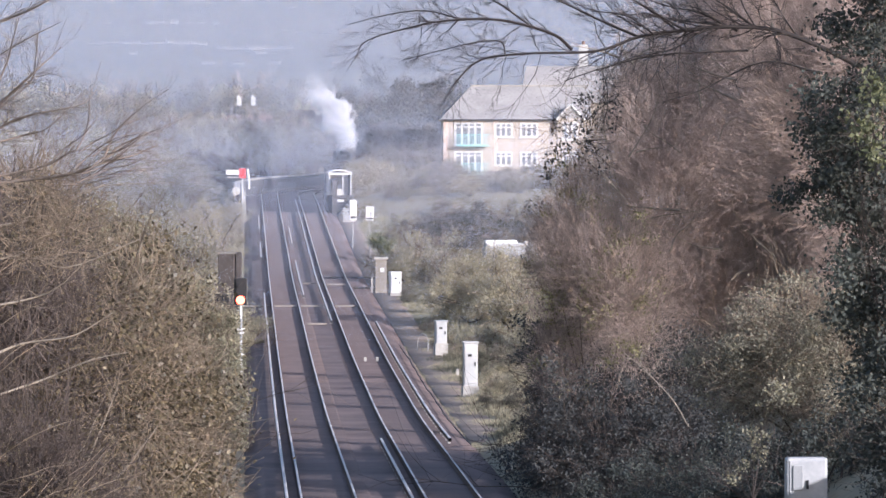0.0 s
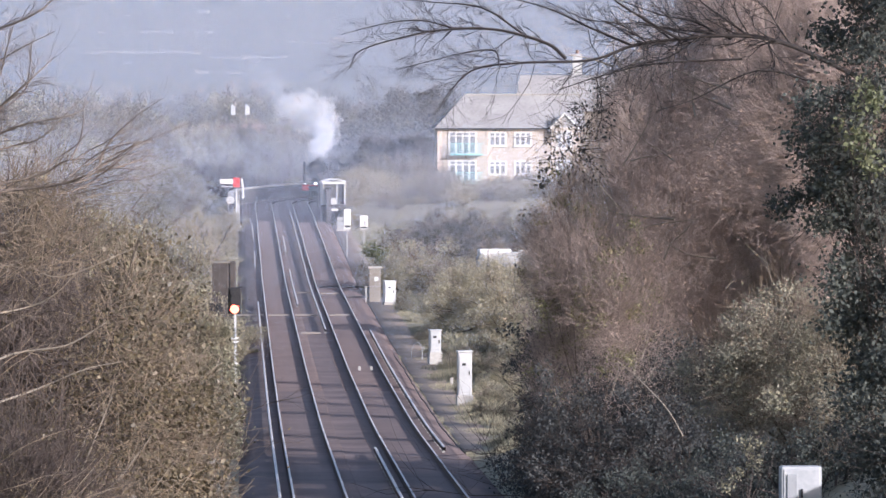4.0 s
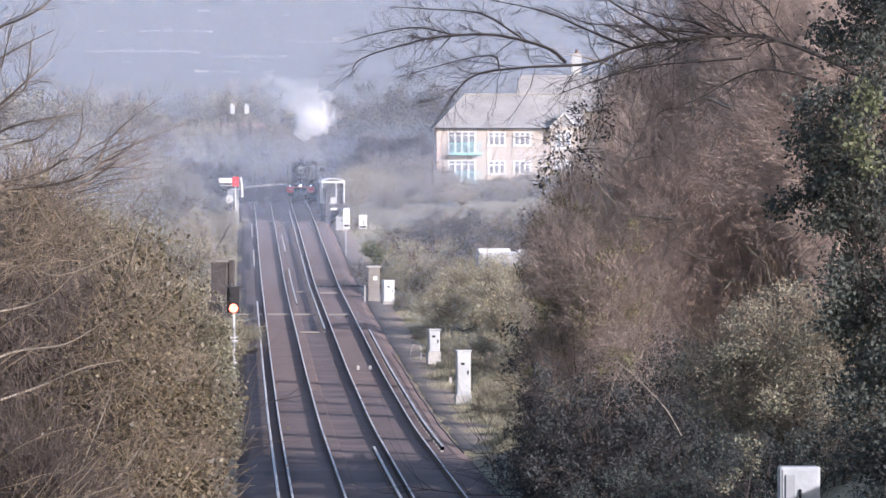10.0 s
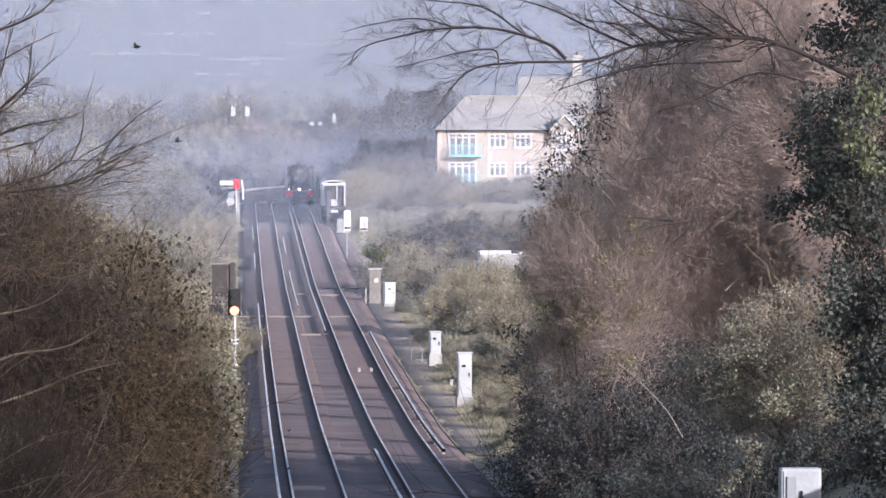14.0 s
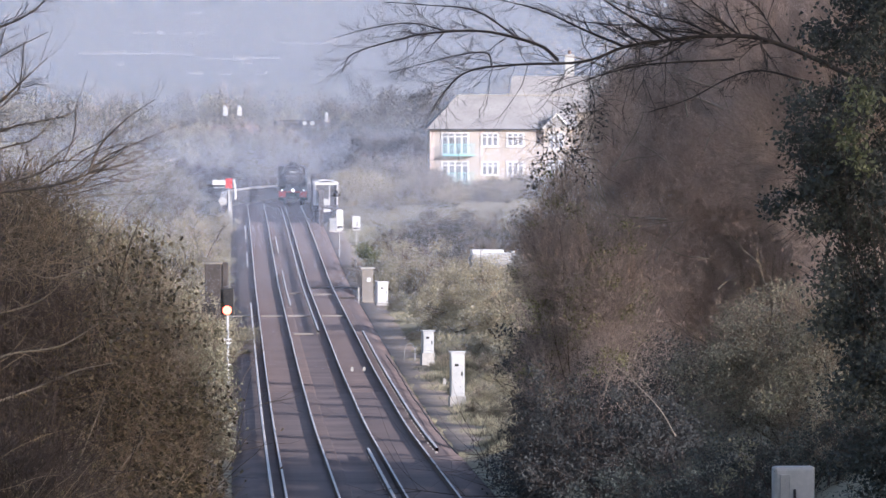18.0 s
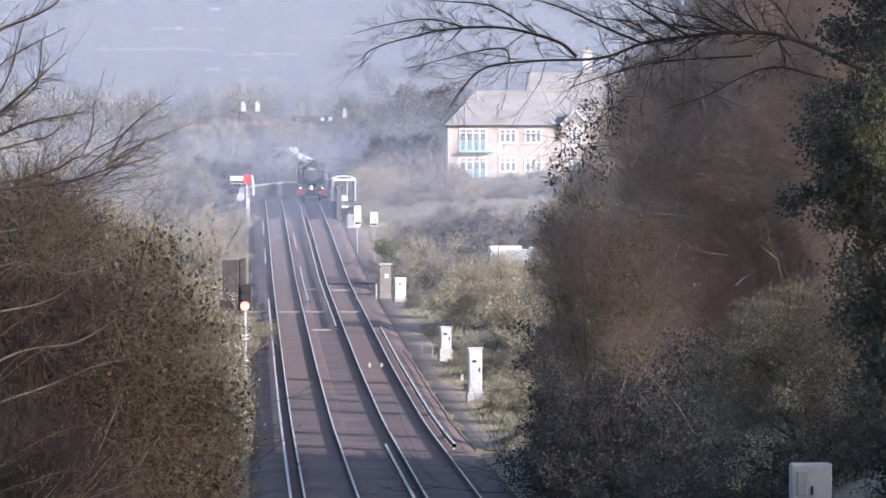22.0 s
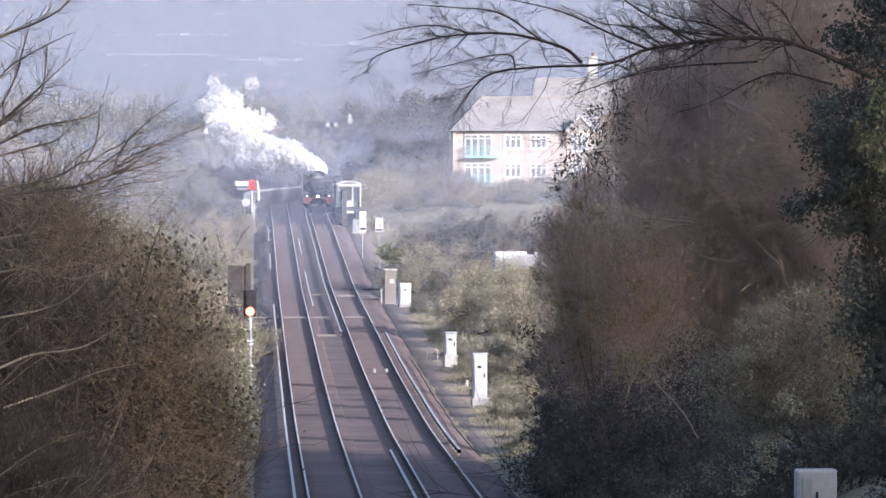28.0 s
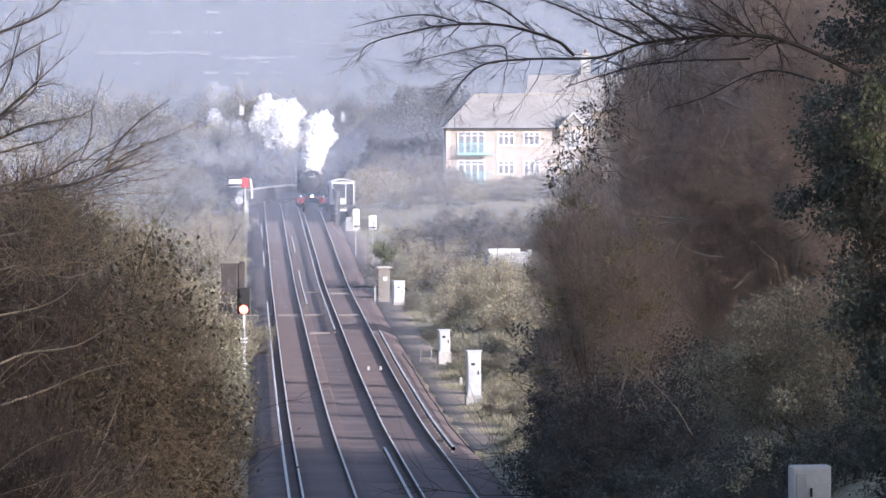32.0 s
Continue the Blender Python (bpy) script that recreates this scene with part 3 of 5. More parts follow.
    home = thing("semaphore_signal", pose(x, y, z), "semaphore signal with a red and white arm on a white post", "signal")
    part("post", rod((0, 0, top - 2.6), (0, 0, top), 0.06, 0.05), M_WHITE, home)
    part("lower_post", rod((0, 0, 0), (0, 0, top - 2.6), 0.075, 0.062), M_POST, home)
    part("finial", rod((0, 0, top), (0, 0, top + 0.12), 0.05, 0.01), M_WHITE, home)
    arm = part("arm", box((1.28, 0.05, 0.40), (-0.72, -0.1, top - 0.30), bevel=0.01), M_WHITE, home, "white end of the arm")
    part("red_blade", box((0.54, 0.06, 0.80), (0.0, -0.14, top - 0.38), bevel=0.02), M_RED, home, "red painted board")
    bracket = part("hoop", rod((0.40, 0, top - 0.05), (0.52, 0, top - 0.75), 0.10), M_WHITE, home, "white curved bracket")
    part("stay", rod((0.52, 0, top - 0.7), (0.55, 0, top - 1.7), 0.10), M_WHITE, bracket)
    disc = part("disc", rod((-0.52, -0.05, top - 1.85), (-0.52, -0.1, top - 1.85), 0.33, None, 24), M_CABINET, home, "round white disc with a dark centre line")
    part("disc_bar", box((0.1, 0.02, 0.4), (-0.52, -0.112, top - 1.85)), M_GREYCAB, disc)
    part("disc_arm", box((0.55, 0.05, 0.07), (-0.26, 0, top - 1.85)), M_POST, home)
    part("platform", box((1.7, 0.4, 0.06), (-0.45, 0.1, top - 0.72)), M_WHITE, home)
    part("ladder", box((0.34, 0.05, top - 1.0), (0.1, 0.42, (top - 1.0) / 2)), M_POST, home)
    return home


semaphore()


def sign_post(x, y, top, w, h, label, twist=0.0, slant=0.0):
    z = float(ground_z(x, y))
    home = thing("lineside_sign", pose(x, y, z, 0, 0, twist), label, "sign", "lineside signs")
    part("post", rod((0, 0, 0), (0, 0, top - 0.1), 0.045), M_POST, home)
    face = part("board", box((w, 0.12, h), (0, -0.06, top - h / 2), bevel=0.02), M_WHITE, home, "white board")
    part("mark", box((w * 0.25, 0.02, h * 0.35), (w * 0.12, -0.13, top - h * 0.55), slant), M_GREYCAB, face)
    part("lower_band", box((w * 0.8, 0.02, h * 0.12), (0, -0.13, top - h * 0.86)), M_DARK, face)
    part("bracket", box((w * 0.7, 0.06, 0.08), (0, 0.03, top - h * 0.3)), M_POST, home)
    return home


sign_post(4.83, 480, 3.7, 0.56, 1.0, "white signal back board on a thin grey post")
sign_post(3.95, 500, 3.6, 0.52, 1.5, "white lineside board on a short post beside the track", 20)


def pillar():
    x, y = 4.35, 417.0
    z = float(ground_z(x, y))
    home = thing("brick_pillar", pose(x, y, z), "old grey brick pillar overgrown with green ivy at the top", "pillar")
    part("shaft", box((0.7, 0.7, 2.1), (0, 0, 1.05), bevel=0.03), M_WALL, home)
    part("cap", box((0.86, 0.86, 0.14), (0, 0, 2.15), bevel=0.03), M_CONCRETE, home)
    part("notice", box((0.26, 0.03, 0.26), (0.08, -0.37, 1.45)), M_WHITE, home, "small white notice")
    for dx in (-0.55, 0.55):
        part("stake", box((0.1, 0.1, 1.0), (dx, -0.3, 0.5)), M_CONCRETE, home)
    return home


pillar()


def cabin():
    """White-framed open shelter beside the line at the crest."""
    x, y = 4.08, 581.0
    z = float(ground_z(x, y))
    home = thing("lineside_shelter", pose(x, y, z, 0, 0, 6), "white-framed lineside shelter with a shallow roof, open at the front", "shelter")
    lift = 2.55 - z
    part("base", box((2.0, 1.6, lift), (0, 0.2, lift / 2)), M_DARKWALL, home)
    part("step", box((0.8, 0.4, 0.2), (-0.1, -0.85, lift - 0.45)), M_WHITE, home)
    H = 1.95
    for dx, w in ((-0.94, 0.10), (0.24, 0.09), (0.93, 0.10)):
        part("post", box((w, 0.14, H), (dx, -0.6, lift + H / 2), bevel=0.02), M_WHITE, home)
    part("beam", box((2.0, 0.16, 0.2), (0, -0.6, lift + H - 0.1), bevel=0.03), M_WHITE, home)
    roof = bmesh.new()
    rims = []
    for y0 in (-0.7, 1.1):
        arc = [(-1.05 + 0.3 * k, lift + H + 0.26 - (-1.05 + 0.3 * k) ** 2 * 0.22) for k in range(8)]
        rims.append([roof.verts.new((a, y0, b)) for a, b in arc] + [roof.verts.new((a, y0, b - 0.09)) for a, b in arc[::-1]])
    for k in range(16):
        roof.faces.new((rims[0][k], rims[0][(k + 1) % 16], rims[1][(k + 1) % 16], rims[1][k]))
    roof.faces.new(rims[0][::-1]), roof.faces.new(rims[1])
    part("roof", roof, M_WHITE, home, "shallow arched white roof")
    part("back_wall", box((1.9, 0.1, H), (0, 0.95, lift + H / 2)), M_CABINET, home)
    part("side_wall", box((0.1, 1.5, H), (-0.94, 0.2, lift + H / 2)), M_CABINET, home)
    part("side_wall", box((0.1, 1.5, H), (0.94, 0.2, lift + H / 2)), M_CABINET, home)
    part("front_panel", box((1.1, 0.06, 0.55), (-0.36, -0.6, lift + 0.28)), M_CABINET, home)
    part("locker", box((0.35, 0.4, 1.2), (0.6, 0.3, lift + 0.6)), M_GREYCAB, home)
    return home


cabin()


def retaining_wall(side, y0, y1, height, thick, mat, label, coping):
    """Wall along the line where it bends."""
    home = thing("retaining_wall", pose(0, 0, 0), label, "wall", kind="structure")
    ys = np.linspace(y0, y1, int((y1 - y0) / 4))
    for a, c in zip(ys[:-1], ys[1:]):
        xa, xc = float(track_x(a)) + side, float(track_x(c)) + side
        z = float(track_z(a))
        ln, turn = math.hypot(xc - xa, c - a) + 0.03, -math.atan2(xc - xa, c - a)
        m = ((xa + xc) / 2, (a + c) / 2)
        part("panel", box((thick, ln, height + 0.6), (*m, z + height / 2 - 0.3), turn), mat, home)
        part("coping", box((thick + 0.16, ln, 0.15), (*m, z + height + 0.076), turn), coping, home, "coping stone")
    return home


retaining_wall(-4.7, 598, 726, 0.95, 0.4, M_DARKWALL, "low retaining wall, shade put into its dark colour, with a pale coping on the outside of the bend", M_CONCRETE)
retaining_wall(3.65, 577, 680, 2.55, 0.4, M_DARKWALL, "dark brick retaining wall beside the track, with shade put into its colour", M_DARKWALL)


def lay_crossing_strip(y, x0, x1, mat, label):
    z = float(track_z(y)) - 0.14
    ob = part("crossing_strip", box((x1 - x0, 0.35, 0.10), ((x0 + x1) / 2, y, z + 0.02), bevel=0.02), mat, None)
    return tagged(ob, label, "cable trough", "cable troughs")


for y, x0, x1 in ((385, -4.4, -2.6), (385, -2.35, -1.05), (385, -0.85, 0.45), (385, 1.1, 2.3), (427, -0.4, 0.5), (425, 1.1, 2.3), (357, -0.75, 0.3), (418, 2.7, 4.2)):
    lay_crossing_strip(y, x0, x1, M_TROUGH, "pale concrete cable trough across the track bed")
# Two dark bars across the east side of the track bed.
lay_crossing_strip(438, 1.1, 2.35, M_DARK, "dark bar lying across the track bed")
lay_crossing_strip(438, 2.6, 5.0, M_DARK, "dark bar lying across the track bed")
for x, y in ((1.5, 311), (2.05, 311), (5.4, 300), (5.65, 297), (5.9, 293)):
    zz = float(ground_z(x, y)) if x > 4 else float(track_z(y)) - 0.2
    tagged(part("marker_block", box((0.13, 0.13, 0.45 if x > 4 else 0.2), (x, y, zz + 0.12), bevel=0.02), M_CONCRETE), "small pale concrete marker block", "marker", "marker blocks")


def marker_hoop(x, y, w, h):
    t = np.linspace(0, math.pi, 13)
    p = np.stack([x + w / 2 * np.cos(t), np.full(13, y), float(ground_z(x, y)) - 0.05 + h * np.sin(t) ** 0.6], -1)
    return tagged(tube("marker_hoop", p, np.full(13, 0.013), M_POST, None), "thin pale grey marker hoop standing in the grass", "hoop", "marker hoops")


marker_hoop(4.6, 328, 0.55, 0.95)
marker_hoop(5.05, 327, 0.5, 0.9)


def lineside_cable(x, y0, y1, seed):
    rng = np.random.default_rng(seed)
    ys = np.arange(y0, y1, 1.5)
    xs = x + np.cumsum(rng.normal(0, 0.018, len(ys)))
    p = np.stack([xs, ys, np.interp(np.abs(xs), [3.4, 4.5], [-0.18, -0.5]) + track_z(ys) + 0.1], -1)
    return tagged(tube("cable", p, np.full(len(p), 0.025), M_DARK, None), "black cable lying on the ballast shoulder", "cable", "lineside cables")


for k, (x, y0, y1) in enumerate(((3.6, 228, 330), (-3.7, 230, 300))):
    lineside_cable(x, y0, y1, 40 + k)


def van():
    x, y = 12.6, 420.0
    z = float(ground_z(x, y))
    home = thing("parked_van", pose(x, y, 0.30, 0, 0, 4), "white parked camper van half hidden behind bushes", "van")
    part("body", box((3.7, 1.9, 1.75), (0, 0, 1.25), bevel=0.15), M_GREYCAB, home)
    part("roof", box((3.5, 1.8, 0.26), (0.0, 0, 2.2), bevel=0.10), M_CABINET, home, "pale roof")
    part("roof_box", box((2.0, 1.0, 0.24), (-0.8, -0.2, 2.42), bevel=0.06), M_WHITE, home, "white roof box")
    part("roof_vent", box((0.5, 0.5, 0.16), (1.0, 0.1, 2.38), bevel=0.04), M_WHITE, home)
    for dx in (-1.2, -0.2, 0.8):
        part("side_window", box((0.7, 0.04, 0.4), (dx, -0.97, 1.45)), M_GLASS, home)
    for dx in (-1.3, 1.3):
        for dy in (-0.85, 0.85):
            part("wheel", rod((dx, dy - 0.1, 0.33), (dx, dy + 0.1, 0.33), 0.33), M_DARK, home)
    return home


van()


# ---- the block of flats ----
def flats():
    gx, gy, gz = 15.06, 650.0, 0.0
    home = thing("block_of_flats", pose(gx, gy, gz, 0, 0, 0), "three-storey pink brick flats with white windows and hipped roof", "building")
    W, D, E, R = 10.2, 9.0, 8.6, 11.7
    part("front_wall", box((W, 0.3, E), (W / 2, 0.15, E / 2)), M_BRICK, home)
    part("west_wall", box((0.3, D - 0.6, E), (0.15, D / 2, E / 2)), M_BRICK, home)
    part("back_wall", box((W, 0.3, E), (W / 2, D - 0.15, E / 2)), M_BRICK, home)
    for x in (0.2, 5.0):
        part("quoin", box((0.44, 0.04, E), (x, -0.02, E / 2)), M_QUOIN, home, "paler brick strip")
    bm = bmesh.new()
    o = 0.35
    vs = [bm.verts.new(v) for v in ((-o, -o, E - 0.1), (W + 4, -o, E - 0.1), (W + 4, D + o, E - 0.1), (-o, D + o, E - 0.1), (2.75, D / 2, R), (W + 4, D / 2, R))]
    for f in ((0, 1, 5, 4), (2, 3, 4, 5), (3, 0, 4), (0, 3, 2, 1), (1, 2, 5)):
        bm.faces.new([vs[i] for i in f])
    roof = part("roof", bm, M_SLATE, home)
    part("ridge_tiles", box((W + 1.2, 0.3, 0.12), (2.75 + (W + 1.2) / 2, D / 2, R + 0.02)), M_CONCRETE, roof, "pale ridge tiles")
    part("gutter", box((W + 0.6, 0.12, 0.12), (W / 2, -o - 0.05, E - 0.14)), M_DARK, home)
    # the taller wing behind and the gabled bay
    bm = bmesh.new()
    vs = [bm.verts.new(v) for v in ((7.4, 4.3, R - 1.6), (20, 4.3, R - 1.6), (20, 14, R - 1.6), (14, 14, R - 1.6), (8.3, 9, 13.6), (20, 9, 13.6))]
    for f in ((0, 1, 5, 4), (2, 3, 4, 5), (3, 0, 4), (0, 3, 2, 1), (1, 2, 5)):
        bm.faces.new([vs[i] for i in f])
    part("upper_roof", bm, M_SLATE, home)
    part("wing_wall", box((9.8, 8.6, R - 1.65), (15.1, 9.1, (R - 1.65) / 2)), M_BRICK, home)
    chim = part("chimney", box((0.9, 0.8, 3.4), (13.9, 9.8, 14.0)), M_CABINET, home, "white chimney stack")
    part("chimney_pot", rod((13.9, 9.8, 15.7), (13.9, 9.8, 16.05), 0.16), M_REDROOF, chim)
    bay = part("bay_wall", box((2.4, 0.8, E + 0.0), (12.1, -0.4, (E + 0.0) / 2)), M_BRICK, home)
    bm = bmesh.new()
    vs = [bm.verts.new(v) for v in ((10.9, -0.8, 8.61), (13.3, -0.8, 8.61), (12.1, -0.8, 9.85), (10.9, 3, 8.61), (13.3, 3, 8.61), (12.1, 3, 9.85))]
    for f in ((0, 1, 2), (3, 5, 4), (0, 2, 5, 3), (1, 4, 5, 2), (0, 3, 4, 1)):
        bm.faces.new([vs[i] for i in f])
    part("gable", bm, M_SLATE, home)
    for s in (-1, 1):
        g = bmesh.new()
        add_rod(g, (12.1, -0.88, 9.95), (12.1 + s * 1.45, -0.88, 8.4), 0.11, None, 4)
        part("bargeboard", g, M_WHITE, home, "white bargeboard")

    def window(x, z, w, h, panes, y=-0.03):
        win = part("window", box((w, 0.08, h), (x, y - 0.02, z + h / 2)), M_WHITE, home, "white-framed window")
        bar = 0.2
        pw = (w - bar * (panes + 1)) / panes
        for k in range(panes):
            px = x - w / 2 + bar + pw / 2 + k * (pw + bar)
            part("pane", box((pw, 0.03, h - 0.62), (px, y - 0.066, z + (h - 0.62) / 2 + 0.14)), M_GLASS, win)
            part("fanlight", box((pw, 0.03, 0.22), (px, y - 0.066, z + h - 0.24)), M_GLASS, win)
        part("sill", box((w + 0.2, 0.16, 0.08), (x, y - 0.06, z - 0.04)), M_WHITE, win)

    def balcony(x, z, w):
        b = part("balcony", box((w, 1.1, 0.14), (x, -0.6, z)), M_CYAN, home, "turquoise steel balcony")
        part("top_rail", box((w, 0.05, 0.06), (x, -1.12, z + 1.05)), M_CYAN, b)
        for k in range(int(w / 0.16)):
            part("baluster", box((0.035, 0.035, 1.0), (x - w / 2 + 0.05 + k * 0.16, -1.12, z + 0.55)), M_CYAN, b)
        for s in (-1, 1):
            part("side_rail", box((0.05, 1.05, 0.06), (x + s * w / 2, -0.6, z + 1.05)), M_CYAN, b)

    for floor in range(3):
        z = 6.1 - floor * 2.75
        window(2.4, z - 0.1, 2.75, 2.2, 4)
        window(5.75, z + 0.7, 1.75, 1.35, 3)
        window(8.2, z + 0.7, 1.75, 1.35, 3)
        window(12.1, z + 0.45, 1.5, 1.7, 3, -0.83)
        if floor < 2:
            balcony(2.75, z - 0.1, 3.1)
    return home


flats()


# ---- the steam locomotive ----
def locomotive():
    """Front end at the origin, facing -y; the rail heads are at z = 0."""
    L = thing("steam_locomotive", pose(1.717, 650, 1.6), "black steam locomotive with a red buffer beam and lit headlamps", "locomotive")
    part("frame", box((1.3, 9.2, 0.5), (0, 4.9, 1.0)), M_BLACK, L)
    part("buffer_beam", box((2.64, 0.16, 0.56), (0, 0.6, 1.06), bevel=0.02), M_BEAM, L, "red buffer beam")
    for s in (-1, 1):
        b = part("buffer", rod((s * 0.9, 0.55, 1.06), (s * 0.9, 0.1, 1.06), 0.13), M_BEAM, L, "red buffer shank")
        part("buffer_head", rod((s * 0.9, 0.12, 1.06), (s * 0.9, 0.04, 1.06), 0.20, None, 20), M_BEAM, b)
        part("running_plate", box((0.66, 8.6, 0.06), (s * 1.0, 4.9, 1.62)), M_BLACK, L)
        part("cylinder", rod((s * 1.05, 1.1, 0.85), (s * 1.05, 2.3, 0.85), 0.40, None, 20), M_BLACK, L)
        part("lamp", box((0.17, 0.14, 0.24), (s * 1.0, 0.55, 1.42)), M_BLACK, L)
        part("lamp_lens", rod((s * 1.0, 0.475, 1.44), (s * 1.0, 0.465, 1.44), 0.045, None, 16), M_LAMP, L, "lit white lamp")
        part("handrail", rod((s * 0.95, 0.9, 2.75), (s * 0.95, 7.0, 2.9), 0.03), M_STEEL, L)
        part("smoke_deflector", box((0.05, 1.9, 2.0), (s * 1.31, 1.9, 2.6), bevel=0.012), M_BLACK, L)
        part("connecting_rod", box((0.06, 3.4, 0.12), (s * 0.93, 4.6, 0.75)), M_STEEL, L)
    part("centre_lamp", box((0.2, 0.14, 0.26), (0, 0.55, 1.42)), M_BLACK, L)
    part("lamp_lens", rod((0, 0.475, 1.44), (0, 0.465, 1.44), 0.12, None, 16), M_LAMP, L, "lit white lamp")
    part("coupling", rod((0, 0.5, 1.0), (0, 0.25, 0.8), 0.05), M_STEEL, L)
    part("steps", box((2.3, 0.5, 0.05), (0, 0.9, 1.28)), M_BLACK, L)
    smoke = part("smokebox", rod((0, 0.95, 2.72), (0, 2.7, 2.72), 1.0, None, 32), M_DARK, L, "sooty smokebox", True)
    part("smokebox_door", rod((0, 0.95, 2.72), (0, 0.78, 2.72), 0.88, 0.6, 32), M_DARK, smoke, "", True)
    part("door_handle", box((0.4, 0.05, 0.05), (0, 0.75, 2.72)), M_STEEL, smoke)
    part("number_plate", box((0.56, 0.03, 0.13), (0, 0.74, 3.15)), M_CABINET, smoke, "pale plate on the smokebox door")
    part("boiler", rod((0, 2.7, 2.72), (0, 6.6, 2.78), 0.93, 1.0, 32), M_BLACK, L, "", True)
    part("firebox", box((1.78, 2.6, 1.9), (0, 7.6, 2.72), bevel=0.5), M_BLACK, L)
    chim = bmesh.new()
    add_rod(chim, (0, 1.8, 3.55), (0, 1.8, 3.95), 0.26, 0.24, 20)
    add_rod(chim, (0, 1.8, 3.93), (0, 1.8, 4.02), 0.30, 0.30, 20)
    part("chimney", chim, M_DARK, L, "", True)
    dome = bmesh.new()
    bmesh.ops.create_uvsphere(dome, u_segments=16, v_segments=10, radius=0.36, matrix=Matrix.Translation((0, 4.6, 3.6)))
    part("dome", dome, M_BLACK, L, "", True)
    valve = bmesh.new()
    for s in (-0.15, 0.15):
        add_rod(valve, (s, 6.8, 3.55), (s, 6.8, 3.95), 0.07)
    part("safety_valves", valve, M_STEEL, L)
    cab = part("cab", box((2.6, 1.9, 2.3), (0, 9.4, 2.5), bevel=0.06), M_BLACK, L)
    roof = bmesh.new()
    for k in range(9):
        a0, a1 = math.pi * (0.2 + 0.6 * k / 9), math.pi * (0.2 + 0.6 * (k + 1) / 9)
        add_box(roof, (0.36, 2.3, 0.06), (1.72 * math.cos((a0 + a1) / 2), 9.5, 2.3 + 1.5 * math.sin((a0 + a1) / 2)))
    part("cab_roof", roof, M_DARK, cab)
    for s in (-1, 1):
        part("spectacle", box((0.34, 0.03, 0.5), (s * 0.9, 8.44, 3.1)), M_GLASS, cab)
        # Pale grey paint stands in for the reflection on the side window.
        part("cab_side_window", box((0.03, 0.8, 0.55), (s * 1.31, 9.4, 3.05)), M_CABINET, cab, "side window with its reflection put in as pale grey")
        # Bright steel strip stands in for the sunlit edge of the cab.
        part("lit_cab_edge", box((0.05, 0.06, 2.2), (s * 1.32, 8.45, 2.6)), M_STEEL, cab)
    wheels = []
    for y in (4.0, 5.9, 7.8):
        for s in (-1, 1):
            bm = rod((-0.06, 0, 0), (0.06, 0, 0), 0.92, None, 28)
            me = bpy.data.meshes.new("driving_wheel")
            bm.to_mesh(me)
            bm.free()
            me.materials.append(M_BLACK)
            w = new("driving_wheel", me)
            w.parent = L
            w.location = (s * 0.76, y, 0.92)
            part("crank_pin", rod((s * 0.04, 0.33, 0), (s * 0.16, 0.33, 0), 0.09), M_STEEL, w)
            part("balance_weight", box((0.14, 0.7, 0.24), (0, 0, -0.6)), M_DARK, w)
            wheels.append((w, (s * 0.76, y, 0.92), 0.92))
    for y in (1.3, 3.0):
        for s in (-1, 1):
            part("bogie_wheel", rod((s * 0.70, y, 0.48), (s * 0.82, y, 0.48), 0.48, None, 24), M_BLACK, L)
    return L, wheels


def tender():
    T = thing("locomotive_tender", pose(1.717, 660, 1.6), "black coal tender coupled behind the locomotive", "tender")
    part("tank", box((2.6, 6.8, 1.7), (0, 3.5, 2.2), bevel=0.05), M_BLACK, T)
    part("coal", box((2.0, 4.4, 0.6), (0, 2.6, 3.2), bevel=0.25), M_DARK, T, "heap of coal")
    part("frame", box((2.4, 6.9, 0.4), (0, 3.5, 1.15)), M_BLACK, T)
    for y in (1.2, 3.5, 5.8):
        for s in (-1, 1):
            part("wheel", rod((s * 0.70, y, 0.65), (s * 0.82, y, 0.65), 0.65, None, 20), M_BLACK, T)
    return T


LOCO, WHEELS = locomotive()
TENDER = tender()


def train_y(t):
    """Where the locomotive's front stands along the line."""
    return float(np.interp(t, [0, 3, 6, 9, 14, 23, 29, 32], [685, 671, 661, 650, 638, 620, 608, 602.5]))


def on_track(y, length=9.0):
    """Pose of a vehicle whose front is at y on the eastern track."""
    xa, xb = 1.717 + float(track_x(y + 1.5)), 1.717 + float(track_x(y + length))
    za, zb = float(track_z(y + 1.5)), float(track_z(y + length))
    k = (xb - xa) / (length - 1.5)
    turn = -math.degrees(math.atan(k))
    return pose(xa - k * 1.5, y, za, math.degrees(math.atan((zb - za) / (length - 1.5))), 0, turn)


# ---- steam ----
PLUME = thing("steam_plume", pose(0, 0, 0), "white exhaust steam drifting from the locomotive's chimney", "steam")


def puff_mesh(seed, material):
    rng = random.Random(seed)
    bm = bmesh.new()
    bmesh.ops.create_icosphere(bm, subdivisions=5, radius=0.66)
    off = Vector((seed * 3.1, rng.uniform(0, 9), 0))
    for v in bm.verts:
        n = v.co.normalized()
        v.co += n * (noise.noise(n * 1.6 + off) * 0.42 + noise.noise(n * 3.6 + off) * 0.22 + noise.noise(n * 8 + off) * 0.07)
    me = bpy.data.meshes.new("puff")
    bm.to_mesh(me)
    bm.free()
    me.materials.append(material)
    me.polygons.foreach_set("use_smooth", [True] * len(me.polygons))
    return me


def chimney_top(t):
    return on_track(train_y(t)) @ Vector((0, 1.8, 3.9))


def inside_boiler(t, k):
    return on_track(train_y(t)) @ Vector((0, 3.4 + 0.5 * (k % 7), 2.72))


def plume(seed, count, t0, t1, meshes, drift, spread, life, size=1.0):
